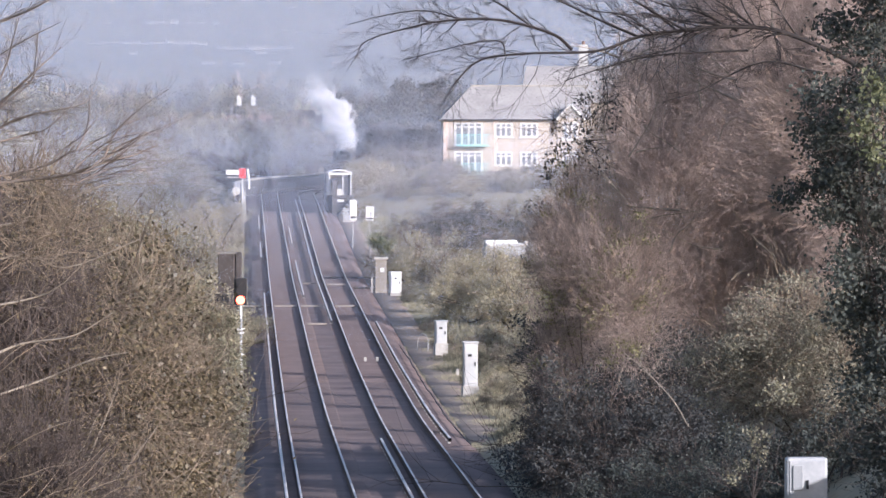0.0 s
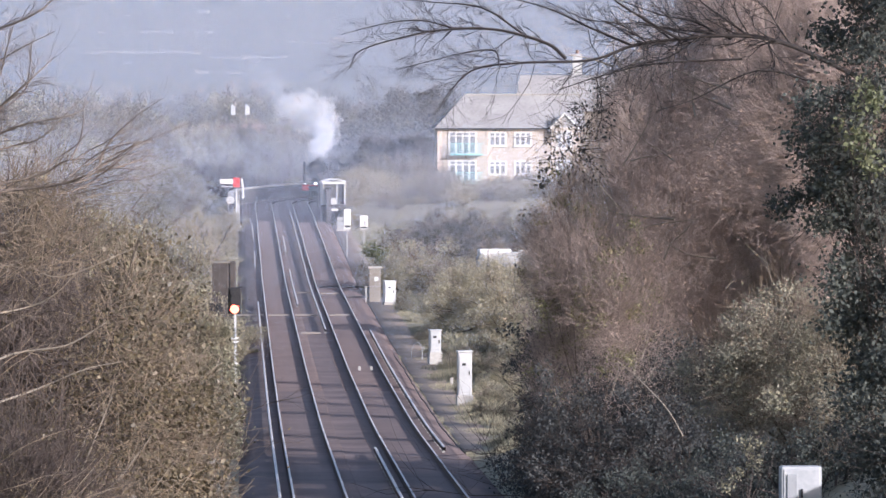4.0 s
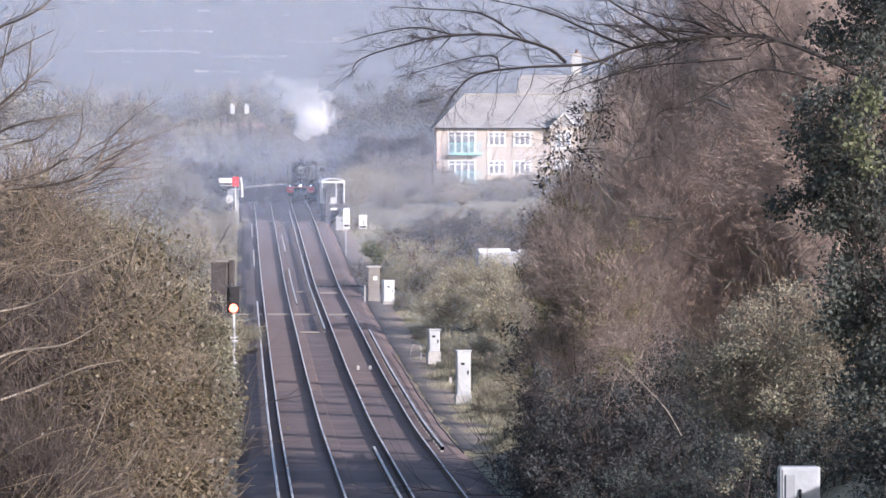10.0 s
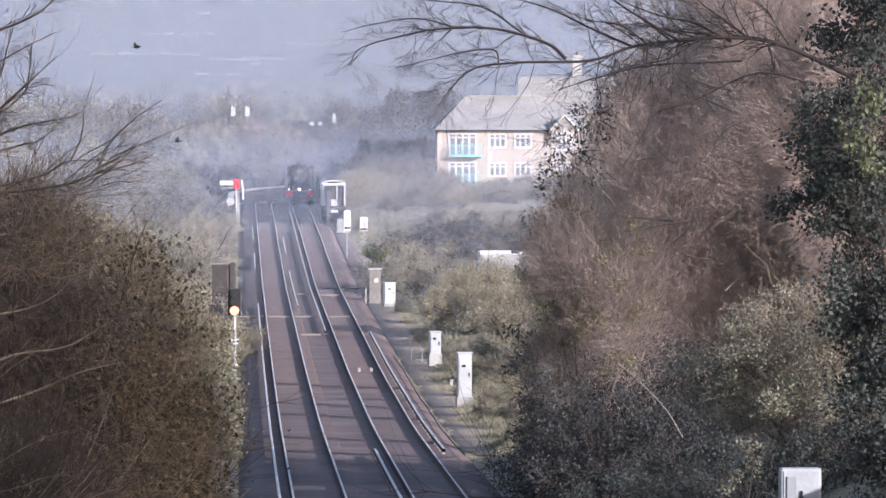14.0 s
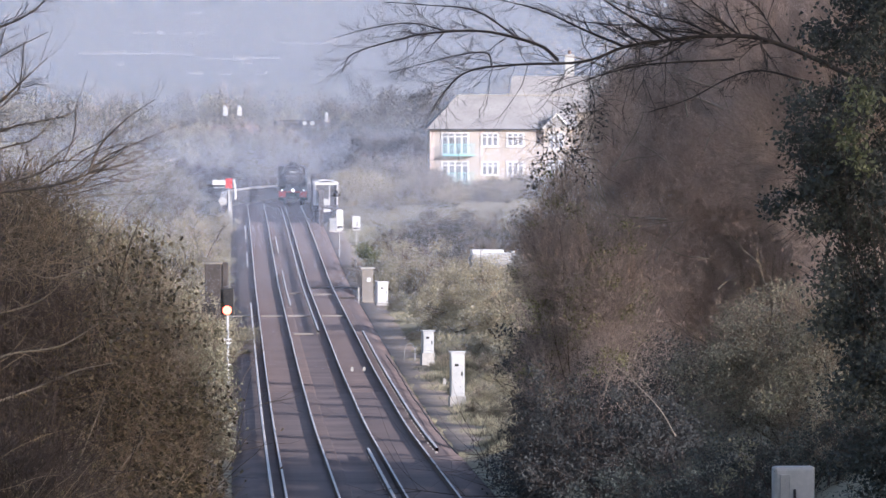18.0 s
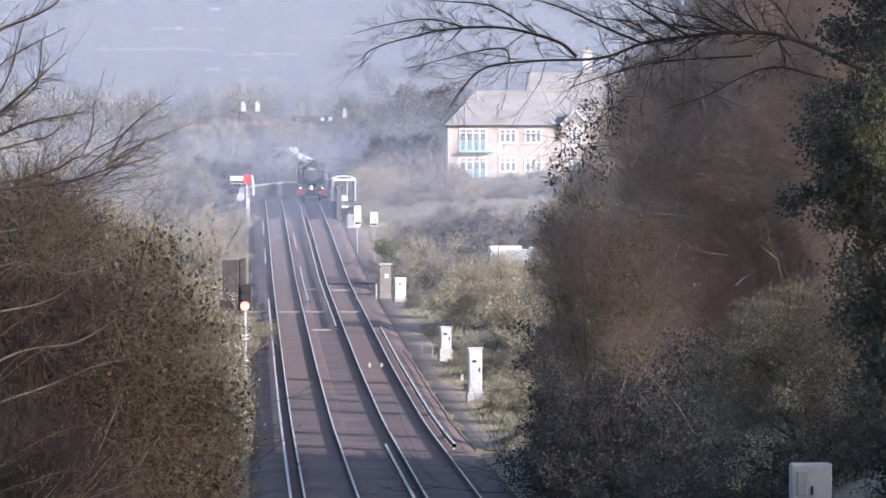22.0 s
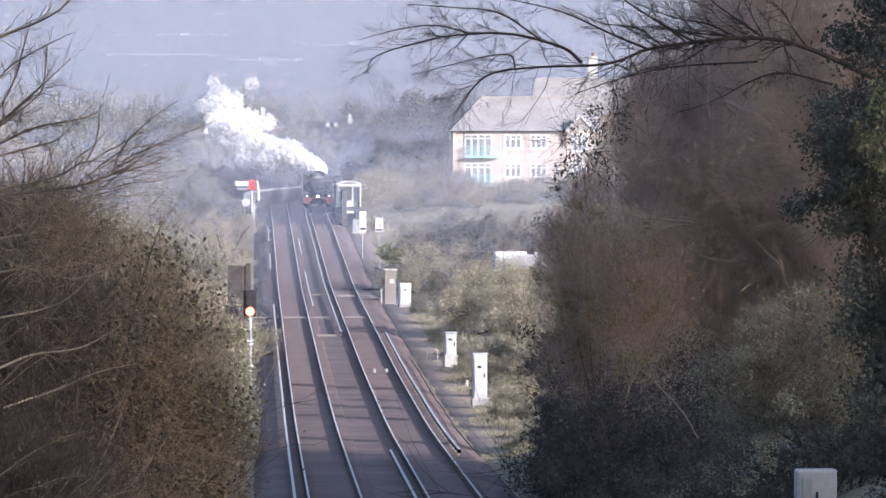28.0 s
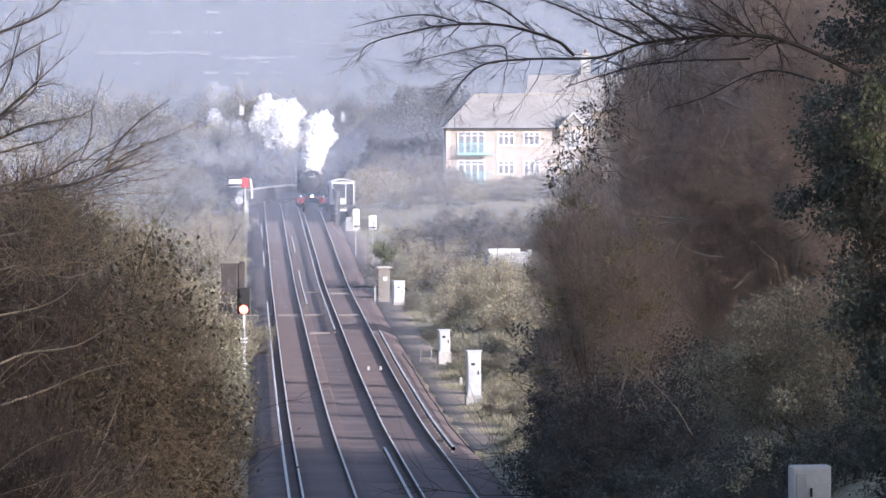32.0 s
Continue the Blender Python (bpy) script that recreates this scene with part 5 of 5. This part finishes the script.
    ([(-0.47, 3.91), (-0.23, 4.21), (0.07, 4.39), (0.43, 4.57)], 0.012, 0.004, 0.00),
], "bare tree with long dark upswept branches", "tree", M_ASH, M_ASH, 26, 0.085, 0.9, (4, 2), 0.05, 0.2)
branched("hazel_stems", 33, (-6.6, 80, 6.0), [
    ([(-0.45, 4.17), (-0.05, 4.33), (0.55, 4.43), (1.01, 4.70)], 0.018, 0.006, -0.15),
    ([(-0.45, 5.30), (0.01, 5.37), (0.48, 5.23), (1.35, 5.57)], 0.016, 0.005, 0.00),
    ([(-0.39, 3.70), (0.21, 3.90), (0.75, 4.13), (1.21, 4.23)], 0.016, 0.005, 0.15),
    ([(0.21, 2.50), (0.61, 2.77), (0.81, 3.17), (1.08, 3.83)], 0.014, 0.005, -0.15),
    ([(0.48, 2.50), (1.01, 2.70), (1.35, 3.10), (1.55, 3.37)], 0.013, 0.005, 0.00),
    ([(-0.32, 3.03), (0.21, 2.83), (0.61, 3.03), (0.81, 3.43)], 0.014, 0.005, 0.15),
    ([(-0.45, 4.77), (0.08, 4.87), (0.41, 5.03), (0.75, 5.37)], 0.014, 0.005, -0.15),
    ([(-0.45, 5.70), (0.21, 5.83), (0.81, 6.17), (1.75, 6.23)], 0.016, 0.005, 0.00),
], "pale bare hazel stems in front of the thorn tree", "tree", M_BARKGREY, M_TWIG, 9, 0.11, 0.6, (4, 3), 0.02)


# mid-distance scrub: a few bushes, copied at many places
def scrub_kinds():
    kinds = []
    for k, (lm, tm, n) in enumerate(((M_LEAFFAR, M_TWIG, 2600), (M_LEAFFARDARK, M_TWIGDARK, 2600), (M_LEAFFAR, M_TWIGRED, 2000), (M_LEAFFARDARK, M_TWIGRED, 2200))):
        ob = thicket("scrub_bush", 50 + k, (0, 0, -60), [((0, 0, -59.2), (1.0, 1.0, 0.85)), ((0.6, 0.1, -59.35), (0.6, 0.7, 0.6)), ((-0.6, -0.2, -59.4), (0.6, 0.7, 0.55))],
                     ("olive scrub bush on waste ground", "dark scrub bush on waste ground", "tan leafless scrub bush on waste ground", "brown scrub bush on waste ground")[k],
                     "bush", int(n * 3.4), 0.052, lm, 260, 0.3, tm, 0.009, rough=0.3, clump=90, puffiness=0.13)
        kinds.append(ob)
    return kinds


KINDS = scrub_kinds()


def place(kind, x, y, size, rng, z=None, group="scrub bushes"):
    ob = copy_thing(kind, pose(x, y, float(ground_z(x, y)) - 0.15 * size if z is None else z, 0, 0, rng.uniform(0, 360)))
    ob.scale = (size * rng.uniform(0.9, 1.2), size * rng.uniform(0.9, 1.2), size * rng.uniform(0.85, 1.15))
    if group == "lineside weeds":
        ob.name = "weed_clump"
        tagged(ob, "low clump of dry weeds beside the line", "weeds")
    return tagged(ob, group=group)


def scrub():
    rng = random.Random(4)
    # east side between the line and the flats
    for k in range(104):
        y = rng.uniform(300, 640)
        lo = 7.2 if y < 420 else 6.0
        x = lo + rng.random() ** 1.2 * (y * 0.055)
        if 360 < y < 432 and 9.5 < x < 16:
            continue
        if y > 560 and x < 11:
            x += 5
        place(rng.choice(KINDS), x, y, rng.uniform(1.2, 2.3) if y < 500 or x < 8 else rng.uniform(0.8, 1.15), rng)
    for x, y, s in ((9.5, 300, 1.5), (11.5, 312, 2.4), (13.5, 330, 2.6), (10.2, 345, 2.1), (12.0, 360, 1.7), (9.0, 380, 1.6), (11.0, 395, 1.4), (14.0, 400, 1.5)):
        place(KINDS[0], x, y, s, rng)
    for x, y, s in ((10.6, 640, 2.2), (12.2, 646, 2.2), (9.2, 655, 2.4), (13.5, 636, 2.0)):
        place(KINDS[3], x, y, s, rng)
    for x, y, s in ((11.2, 404, 1.75), (12.4, 408, 1.7), (13.6, 406, 1.75), (14.8, 408, 1.7)):
        place(KINDS[0], x, y, s, rng)
    for k in range(58):
        y = rng.uniform(560, 692)
        x = -8.8 - rng.random() ** 1.3 * 24
        place(rng.choice(KINDS), x, y, rng.uniform(1.4, 2.4) - min(x + 9, 0) * 0.09, rng)
    # west bank
    for k in range(60):
        y = rng.uniform(255, 600)
        x = -6.6 - rng.random() * y * 0.02
        if 322 < y < 342 and x > -8:
            continue
        s = 1.2 + y / 400 * rng.uniform(0.8, 1.3)
        if y > 470:
            s, x = min(s, 1.5), x - 0.6
        place(rng.choice(KINDS), x, y, s, rng)


scrub()


def round_bush():
    lobes = [((8.7, 362, 1.9), (2.6, 2.4, 1.9)), ((10.6, 364, 1.7), (2.0, 2.0, 1.7)), ((6.9, 360, 1.3), (1.4, 1.6, 1.1)), ((9.6, 358, 1.2), (2.2, 1.8, 1.3)), ((12.4, 366, 1.6), (1.8, 2.0, 1.5))]
    thicket("sallow_bush", 93, (9.0, 362, 0.2), lobes, "broad rounded sallow bush with pale olive leaves", "bush", 60000, 0.09, M_LEAFFAR, 2500, 0.4, M_TWIG, 0.008, rough=0.12, inner=0.55, clump=120)
    # A thicket in a darker foliage colour than the scrub around it.
    lobes = [((7.6, 470, 1.6), (1.7, 2.5, 1.5)), ((9.8, 480, 1.8), (2.2, 2.5, 1.7)), ((12.4, 476, 2.0), (2.3, 2.5, 1.8)), ((15.0, 470, 1.8), (2.2, 2.5, 1.7)), ((10.8, 462, 1.4), (2.2, 2.0, 1.3)), ((13.8, 458, 1.4), (2.0, 2.0, 1.3))]
    thicket("blackthorn_thicket", 94, (11.0, 470, 0.6), lobes, "dark thicket on waste ground", "bush", 42000, 0.10, M_WOODDARK, 3000, 0.5, M_TWIGDARK, 0.01, rough=0.15, inner=0.5, clump=120)


round_bush()
_rng = random.Random(14)
for x, y, s in ((-5.6, 318, 1.2), (-5.0, 300, 0.9), (5.3, 572, 0.7), (4.7, 570, 0.5), (6.2, 568, 0.9)):
    place(KINDS[0], x, y, s, _rng)
for x, y, s in ((-7.6, 688, 1.2), (-6.6, 690, 1.3), (-5.9, 692, 1.1), (-8.4, 686, 1.4)):
    place(KINDS[0], x, y, s, _rng)
for k in range(18):
    place(KINDS[0 if k % 4 else 3], 8.5 + k * 1.1, _rng.uniform(577, 584), _rng.uniform(0.55, 0.85), _rng)
for k in range(22):
    place(KINDS[0 if k % 3 else 2], _rng.uniform(12, 27), _rng.uniform(590, 622), _rng.uniform(0.75, 1.0), _rng)


def bramble_mound():
    lobes = [((5.9, 587, 3.2), (1.3, 5, 1.3)), ((6.2, 596, 3.3), (1.7, 7, 1.6)), ((6.6, 608, 3.3), (1.9, 8, 1.7)), ((7.2, 622, 3.3), (2.1, 8, 1.8)), ((8.6, 600, 3.1), (2.4, 8, 1.7)), ((10.6, 604, 2.8), (2.6, 8, 1.3)), ((8.4, 636, 3.2), (2.4, 8, 1.8))]
    thicket("bramble_mound", 91, (7.5, 606, 2.2), lobes, "pale tan bramble mound above the retaining wall", "bush", 42000, 0.11, M_LEAFPALE, 1500, 0.5, M_TWIG, 0.015, rough=0.1, inner=0.6)


bramble_mound()


thicket("climbing_ivy", 92, (4.35, 417, 2.1), [((4.35, 417, 2.75), (0.55, 0.5, 0.5)), ((4.6, 417, 2.5), (0.4, 0.4, 0.35))],
        "green ivy growing over the old pillar", "ivy", 1500, 0.12, M_LEAFIVY, 0, 0.3, M_TWIG, stem=0.02)


def far_trees():
    rng = random.Random(6)
    kinds = []
    for k in range(3):
        lm, tm = ((M_WOODDARK, M_TWIGDARK), (M_LEAFFAR, M_TWIG), (M_LEAFFARDARK, M_TWIGRED))[k]
        kinds.append(thicket("woodland_tree", 70 + k, (0, 0, -80), [((0, 0, -75.2), (2.4, 2.4, 2.7)), ((1.3, 0.4, -76.2), (1.6, 1.6, 1.8)), ((-1.4, -0.3, -76.0), (1.6, 1.6, 2.0)), ((0.2, 0, -73.2), (1.5, 1.5, 1.4))],
                             ("dark hazy tree in the far wood", "olive hazy tree in the far wood", "bare brown tree in the far wood")[k], "tree", 9000 if k == 0 else 4200, 0.24, lm, 200, 0.8, tm, 0.025, stem=0.16, rough=0.3, clump=160, puffiness=0.16))
    for k in range(26):
        x, y = -13 + k * 0.62 + rng.uniform(-0.4, 0.4), rng.uniform(704, 730)
        ob = copy_thing(rng.choice(kinds[1:]), pose(x, y, float(ground_z(x, y)) - 0.5, 0, 0, rng.uniform(0, 360)))
        s = rng.uniform(0.72, 0.95)
        ob.scale = (s, s, s)
        tagged(ob, group="far wood")
    for k in range(22):
        y = rng.uniform(674, 693)
        x = rng.uniform(7.5, 13.5) + (y - 674) * 0.12 if k < 15 else rng.uniform(-9.5, -4.0)
        ob = copy_thing(kinds[0], pose(x, y, float(ground_z(x, y)) - 0.5, 0, 0, rng.uniform(0, 360)))
        s = rng.uniform(0.55, 0.74) if k < 15 else rng.uniform(0.38, 0.5)
        ob.scale = (s, s, s)
        tagged(ob, group="far wood")
    for k in range(150):
        y = rng.uniform(702, 1000)
        x = rng.uniform(-0.055, 0.06) * y + 0.0
        if y < 720 and x > -8:
            continue
        pick = kinds[0] if x > 0.0085 * y and rng.random() < 0.75 else rng.choice(kinds[1:])
        ob = copy_thing(pick, pose(x, y, float(ground_z(x, y)) - 0.3, 0, 0, rng.uniform(0, 360)))
        s = rng.uniform(0.8, 1.35) if y > 750 or not -14 < x < 4 else rng.uniform(0.6, 0.78)
        ob.scale = (s, s, s * rng.uniform(0.9, 1.15))
        tagged(ob, group="far wood")


far_trees()
for x, y, s in ((-5.2, 540, 1.0), (-5.0, 520, 0.9), (-4.9, 500, 0.85), (-5.1, 552, 1.1), (-4.9, 470, 0.8), (-4.9, 440, 0.8), (-5.0, 400, 0.8), (-5.3, 332, 1.55), (-4.75, 333, 1.45), (-4.8, 326, 1.2), (-5.0, 549, 1.3), (-6.0, 334, 1.1)):
    place(KINDS[0], x, y, s, _rng)
for k in range(26):
    place(KINDS[(0, 1, 0, 3)[k % 4]], _rng.uniform(5.6, 8.0), _rng.uniform(262, 345), _rng.uniform(0.3, 0.6), _rng, group="lineside weeds")


def far_houses():
    rng = random.Random(9)
    home = thing("far_house", pose(0, 2000, -90), "white rendered house on the hazy far hillside", "house")
    part("house_body", box((10, 7, 5), (0, 0, 2.5)), M_RENDERED, home)
    bm = bmesh.new()
    vs = [bm.verts.new(v) for v in ((-5.4, -3.9, 5), (5.4, -3.9, 5), (5.4, 3.9, 5), (-5.4, 3.9, 5), (-5.4, 0, 8), (5.4, 0, 8))]
    for f in ((0, 1, 5, 4), (2, 3, 4, 5), (3, 0, 4), (1, 2, 5), (0, 3, 2, 1)):
        bm.faces.new([vs[i] for i in f])
    part("roof", bm, M_REDROOF, home)
    for dx in (-2.5, 2.5):
        for z in (1.4, 3.7):
            part("window", box((1.2, 0.1, 1.1), (dx, -3.52, z)), M_GLASS, home)
    rows = ((3450, -80, -22, 14), (3250, -16, 20, 12), (3050, -150, -100, 8), (3700, 20, 75, 9), (3900, -60, -10, 6))
    spots = [(x0 + (x1 - x0) * (k + rng.uniform(-0.3, 0.3)) / n, y + rng.gauss(0, 12)) for y, x0, x1, n in rows for k in range(n)]
    for k in range(44):
        y = rng.choice((2800, 3050, 3400, 3900, 4350)) + rng.gauss(0, 60)
        spots.append(((-0.032 + rng.choice((-0.05, -0.02, 0.0, 0.015, 0.035)) + rng.gauss(0, 0.012)) * y, y))
    for x, y in spots:
        ob = tagged(copy_thing(home, pose(x, y, float(ground_z(x, y)) - 0.3, 0, 0, rng.uniform(-35, 35))), group="hillside houses")
        s = rng.choice((0.2, 0.25, 0.3, 0.4))
        ob.scale = (s * rng.uniform(0.9, 1.9), s, s * rng.uniform(0.6, 1.0))
    home.matrix_world = pose(-150, 3900, float(ground_z(-150, 3900)) - 0.3, 0, 0, 12)
    tagged(home, group="hillside houses")


far_houses()


def chimney_house():
    """House behind the trees; its two white stacks stand above them."""
    y = 742.0
    cx = -3.76
    z = float(ground_z(cx, y))
    home = thing("cottage", pose(cx, y, z), "cottage with two tall white chimney stacks above the trees", "house")
    part("house_body", box((5.0, 6, 4.6), (0, 3, 2.3)), M_BRICK, home)
    bm = bmesh.new()
    vs = [bm.verts.new(v) for v in ((-2.8, -0.3, 4.6), (2.8, -0.3, 4.6), (2.8, 6.3, 4.6), (-2.8, 6.3, 4.6), (-2.8, 3, 6.6), (2.8, 3, 6.6))]
    for f in ((0, 1, 5, 4), (2, 3, 4, 5), (3, 0, 4), (1, 2, 5), (0, 3, 2, 1)):
        bm.faces.new([vs[i] for i in f])
    part("roof", bm, M_REDROOF, home)
    for dx in (-0.85, 0.7):
        st = part("chimney_stack", box((0.50, 0.6, 0.95), (dx, 2.0, 9.75 - z), bevel=0.03), M_WHITE, home, "white chimney stack")
        part("chimney_pot", rod((dx - 0.1, 2.0, 10.2 - z), (dx - 0.1, 2.0, 10.42 - z), 0.13), M_WHITE, st)
    return home


chimney_house()


def dormer_house():
    """Second house behind the wood: ridge, two white dormers and a pale stack show."""
    x, y = 4.0, 765.0
    z = float(ground_z(x, y))
    home = thing("hillside_house", pose(x, y, z), "brown-roofed house with two small white dormers behind trees", "house")
    H = 8.55 - z
    part("house_body", box((6.0, 5.6, H - 2.2), (0, 3, (H - 2.2) / 2)), M_BRICK, home)
    bm = bmesh.new()
    vs = [bm.verts.new(v) for v in ((-3.2, 0, H - 2.2), (3.2, 0, H - 2.2), (3.2, 6, H - 2.2), (-3.2, 6, H - 2.2), (-3.2, 3, H), (3.2, 3, H))]
    for f in ((0, 1, 5, 4), (2, 3, 4, 5), (3, 0, 4), (1, 2, 5), (0, 3, 2, 1)):
        bm.faces.new([vs[i] for i in f])
    part("roof", bm, M_DARKWALL, home)
    part("ridge", box((6.4, 0.25, 0.12), (0, 3, H + 0.02)), M_DARKWALL, home)
    for dx in (0.3, 1.2):
        part("dormer", box((0.42, 1.4, 0.42), (dx, 1.8, H - 0.25), bevel=0.03), M_WHITE, home, "small white dormer")
    st = part("chimney_stack", box((0.4, 0.5, 0.9), (2.8, 3, H + 0.3), bevel=0.03), M_CABINET, home, "grey chimney stack")
    part("chimney_pot", rod((2.8, 3, H + 0.7), (2.8, 3, H + 0.95), 0.12), M_WHITE, st)
    return home


dormer_house()


def weeds():
    rng = np.random.default_rng(19)
    n = 60
    for k in range(n):
        y = 236 + rng.uniform(0, 1) ** 1.5 * 300
        x = 5.6 + rng.exponential(1.2) if k < 44 else -4.9 - rng.exponential(0.5)
        place(KINDS[int(rng.integers(0, 3))], float(x), float(y), float(rng.uniform(0.22, 0.55)), random.Random(k), group="lineside weeds")


weeds()


def crow(x, y, z):
    home = thing("crow", pose(x, y, z), "black crow flying with spread wings", "bird", "crows")
    body = bmesh.new()
    bmesh.ops.create_uvsphere(body, u_segments=12, v_segments=8, radius=0.09, matrix=Matrix.Diagonal((2.3, 1, 0.9, 1)))
    bmesh.ops.create_uvsphere(body, u_segments=10, v_segments=6, radius=0.055, matrix=Matrix.Translation((0.24, 0, 0.03)))
    part("body", body, M_BLACK, home, "", True)
    part("tail", box((0.2, 0.12, 0.02), (-0.27, 0, 0)), M_BLACK, home)
    part("beak", rod((0.28, 0, 0.03), (0.36, 0, 0.02), 0.018, 0.004, 6), M_DARK, home)
    wings = []
    for s in (-1, 1):
        bm = bmesh.new()
        rim = [(0.09, 0), (0.11, 0.2), (0.06, 0.42), (-0.08, 0.47), (-0.12, 0.25), (-0.12, 0)]
        top = [bm.verts.new((p, s * q, 0.008)) for p, q in rim]
        low = [bm.verts.new((p, s * q, -0.008)) for p, q in rim]
        bm.faces.new(top), bm.faces.new(low[::-1])
        for k in range(6):
            bm.faces.new((top[k], low[k], low[(k + 1) % 6], top[(k + 1) % 6]))
        w = part("wing", bm, M_BLACK, home)
        wings.append((w, s))
    return home, wings


CROWS = [crow(-30, 420, 10), crow(-28, 420, 6)]


def grass():
    rng = np.random.default_rng(3)
    n = 46000
    y = 232 + rng.uniform(0, 1, n) ** 1.3 * 335
    x = np.where(rng.uniform(0, 1, n) < 0.8, 4.4 + rng.exponential(1.5, n), -4.6 - rng.exponential(0.9, n))
    x = np.where((x > 0) & (y < 335), x - 0.6, x)
    z = np.maximum(ground_z(x, y), np.interp(x, [4.0, 4.5], [-0.38, -0.5]) + track_z(y))
    a = np.stack([x, y, z - 0.03], -1)
    patch = 0.6 + 0.5 * np.sin(x * 1.3 + y * 0.21) * np.sin(y * 0.37 + 1.0)
    h = rng.uniform(0.2, 0.6, n) * np.clip((np.abs(x) - np.where(y < 335, 3.9, 4.6)) * 0.55, 0.15, 1.2) * patch
    b = a + np.stack([rng.normal(0, 0.35, n) * h, rng.normal(0, 0.3, n) * h, h], -1)
    tagged(raw_mesh("dry_grass", *prisms(a, b, np.full(n, 0.022), np.full(n, 0.004)), M_GRASS), "tufts of dry straw-coloured grass beside the line", "grass", kind="stuff")


grass()


# ---- what moves ----
def motions():
    rows = [(k * 0.5, on_track(train_y(k * 0.5))) for k in range(65)]
    walk(LOCO, rows)
    walk(TENDER, [(k * 0.5, on_track(train_y(k * 0.5) + 10.9, 6.5)) for k in range(65)])
    for w, at, r in WHEELS:
        walk(w, [(k * 0.2, pose(*at, math.degrees((train_y(0) - train_y(k * 0.2)) / r))) for k in range(161)])
    for ob, born, wander, spin, drift, spread, life, size, k in PUFFS:
        rows = []
        times = sorted({0.0, 32.0, *[min(max(born + a, 0.0), 32.0) for a in (-0.6, -0.15, 0.0, 0.3, 0.7, life, life + 0.35, life + 0.7, life + 1.2, life + 2, life + 4, life + 7, life + 11)], *range(0, int(max(born, 0)), 3)})
        for t in times:
            age = t - born
            if age <= -0.14:
                p = inside_boiler(t, k)
            elif age <= 0:
                p = chimney_top(t) - Vector((0, 0, 0.5))
            else:
                p = chimney_top(max(born, -5)) + drift(born) * age * (1 - 0.02 * min(age, 12)) + wander * spread * age ** 0.75 + Vector((0, 330 * max(age - life, 0) ** 2, min(age, 0.6) * 1.6 * size))
            turn = [s * min(max(age, 0), 12) / 12 for s in spin]
            rows.append((t, pose(*p, *turn)))
        walk(ob, rows)
    # the near edge of the shade creeps from the camera along the line
    rows = []
    for t, f in ((0, -40), (9.5, 20), (11.0, 33.5), (12.2, 44), (13.2, 57), (14.5, 76), (16.5, 89.5), (18, 95.5), (19.5, 98.5), (20.5, 101), (22, 105), (24, 110), (32, 113)):
        rows.append((t, Matrix.Translation(Vector((f * 0.83, f * 0.56, 0)) + TO_SUN * 900) @ pose(0, 0, 0, 0, 0, -56)))
    walk(CLOUD, rows)
    paths = (((0, -29.68, 420, 8.97), (12.5, -27.67, 420, 10.38), (13.7, -13.37, 420, 14.22), (14.2, -8.79, 420, 15.76), (14.5, -6.74, 420, 15.42), (15.2, -2.64, 420, 17.50), (16, 1.38, 420, 22.47), (32, 22.64, 420, 32.27)),
             ((0, -26.18, 420, 3.02), (12.5, -18.22, 420, 5.48), (13.7, -9.90, 420, 8.90), (14.2, -6.62, 420, 9.78), (14.5, -5.52, 420, 9.50), (15.5, -5.72, 420, 10.35), (16.5, -4.95, 420, 9.52), (17, -3.46, 420, 6.91), (18.5, 5.67, 420, 5.86), (19, 9.48, 420, 4.81), (19.6, 16.31, 420, 3.40), (32, 26.14, 420, -2.73)))
    for (home, wings), path in zip(CROWS, paths):
        walk(home, [(t, pose(x, y, z, 12, 0, 20 if path[0][3] > 5 else -10)) for t, x, y, z in path])
        for w, s in wings:
            walk(w, [(k * 0.16, pose(0, 0, 0, s * 38 * math.sin(k * 1.3))) for k in range(201)])
    walk(BOUGH, [(t, pose(8.18, 172, 14.6, 0, -k * 0.10, 0)) for t, k in (
        (0, 3), (0.5, 4), (1, 5), (1.5, 6), (2, 2), (2.5, 1), (3, -0), (3.5, 6), (5.5, -7), (6, 3),
        (6.5, 22), (7, 24), (7.5, 17), (8, -2), (8.5, -10), (9, 0), (9.5, 13), (10, 19), (10.5, 8), (11, -8),
        (11.5, -10), (12, -1), (12.5, 15), (13, 20), (13.5, 7), (14, -2), (14.5, 3), (16.5, 3), (17, -3), (17.5, -0),
        (18, 8), (18.5, 15), (19, 15), (19.5, 14), (20, 5), (20.5, -4), (21, -5), (21.5, 2), (22, 8), (22.5, 19),
        (23, 9), (23.5, -2), (24, -7), (24.5, -3), (25, 7), (25.5, 7), (27.5, 9), (28, 9), (28.5, 1), (29, -4),
        (29.5, -4), (30, 6), (30.5, 19), (31, 19), (31.5, 6), (32, -6),
    )])


motions()
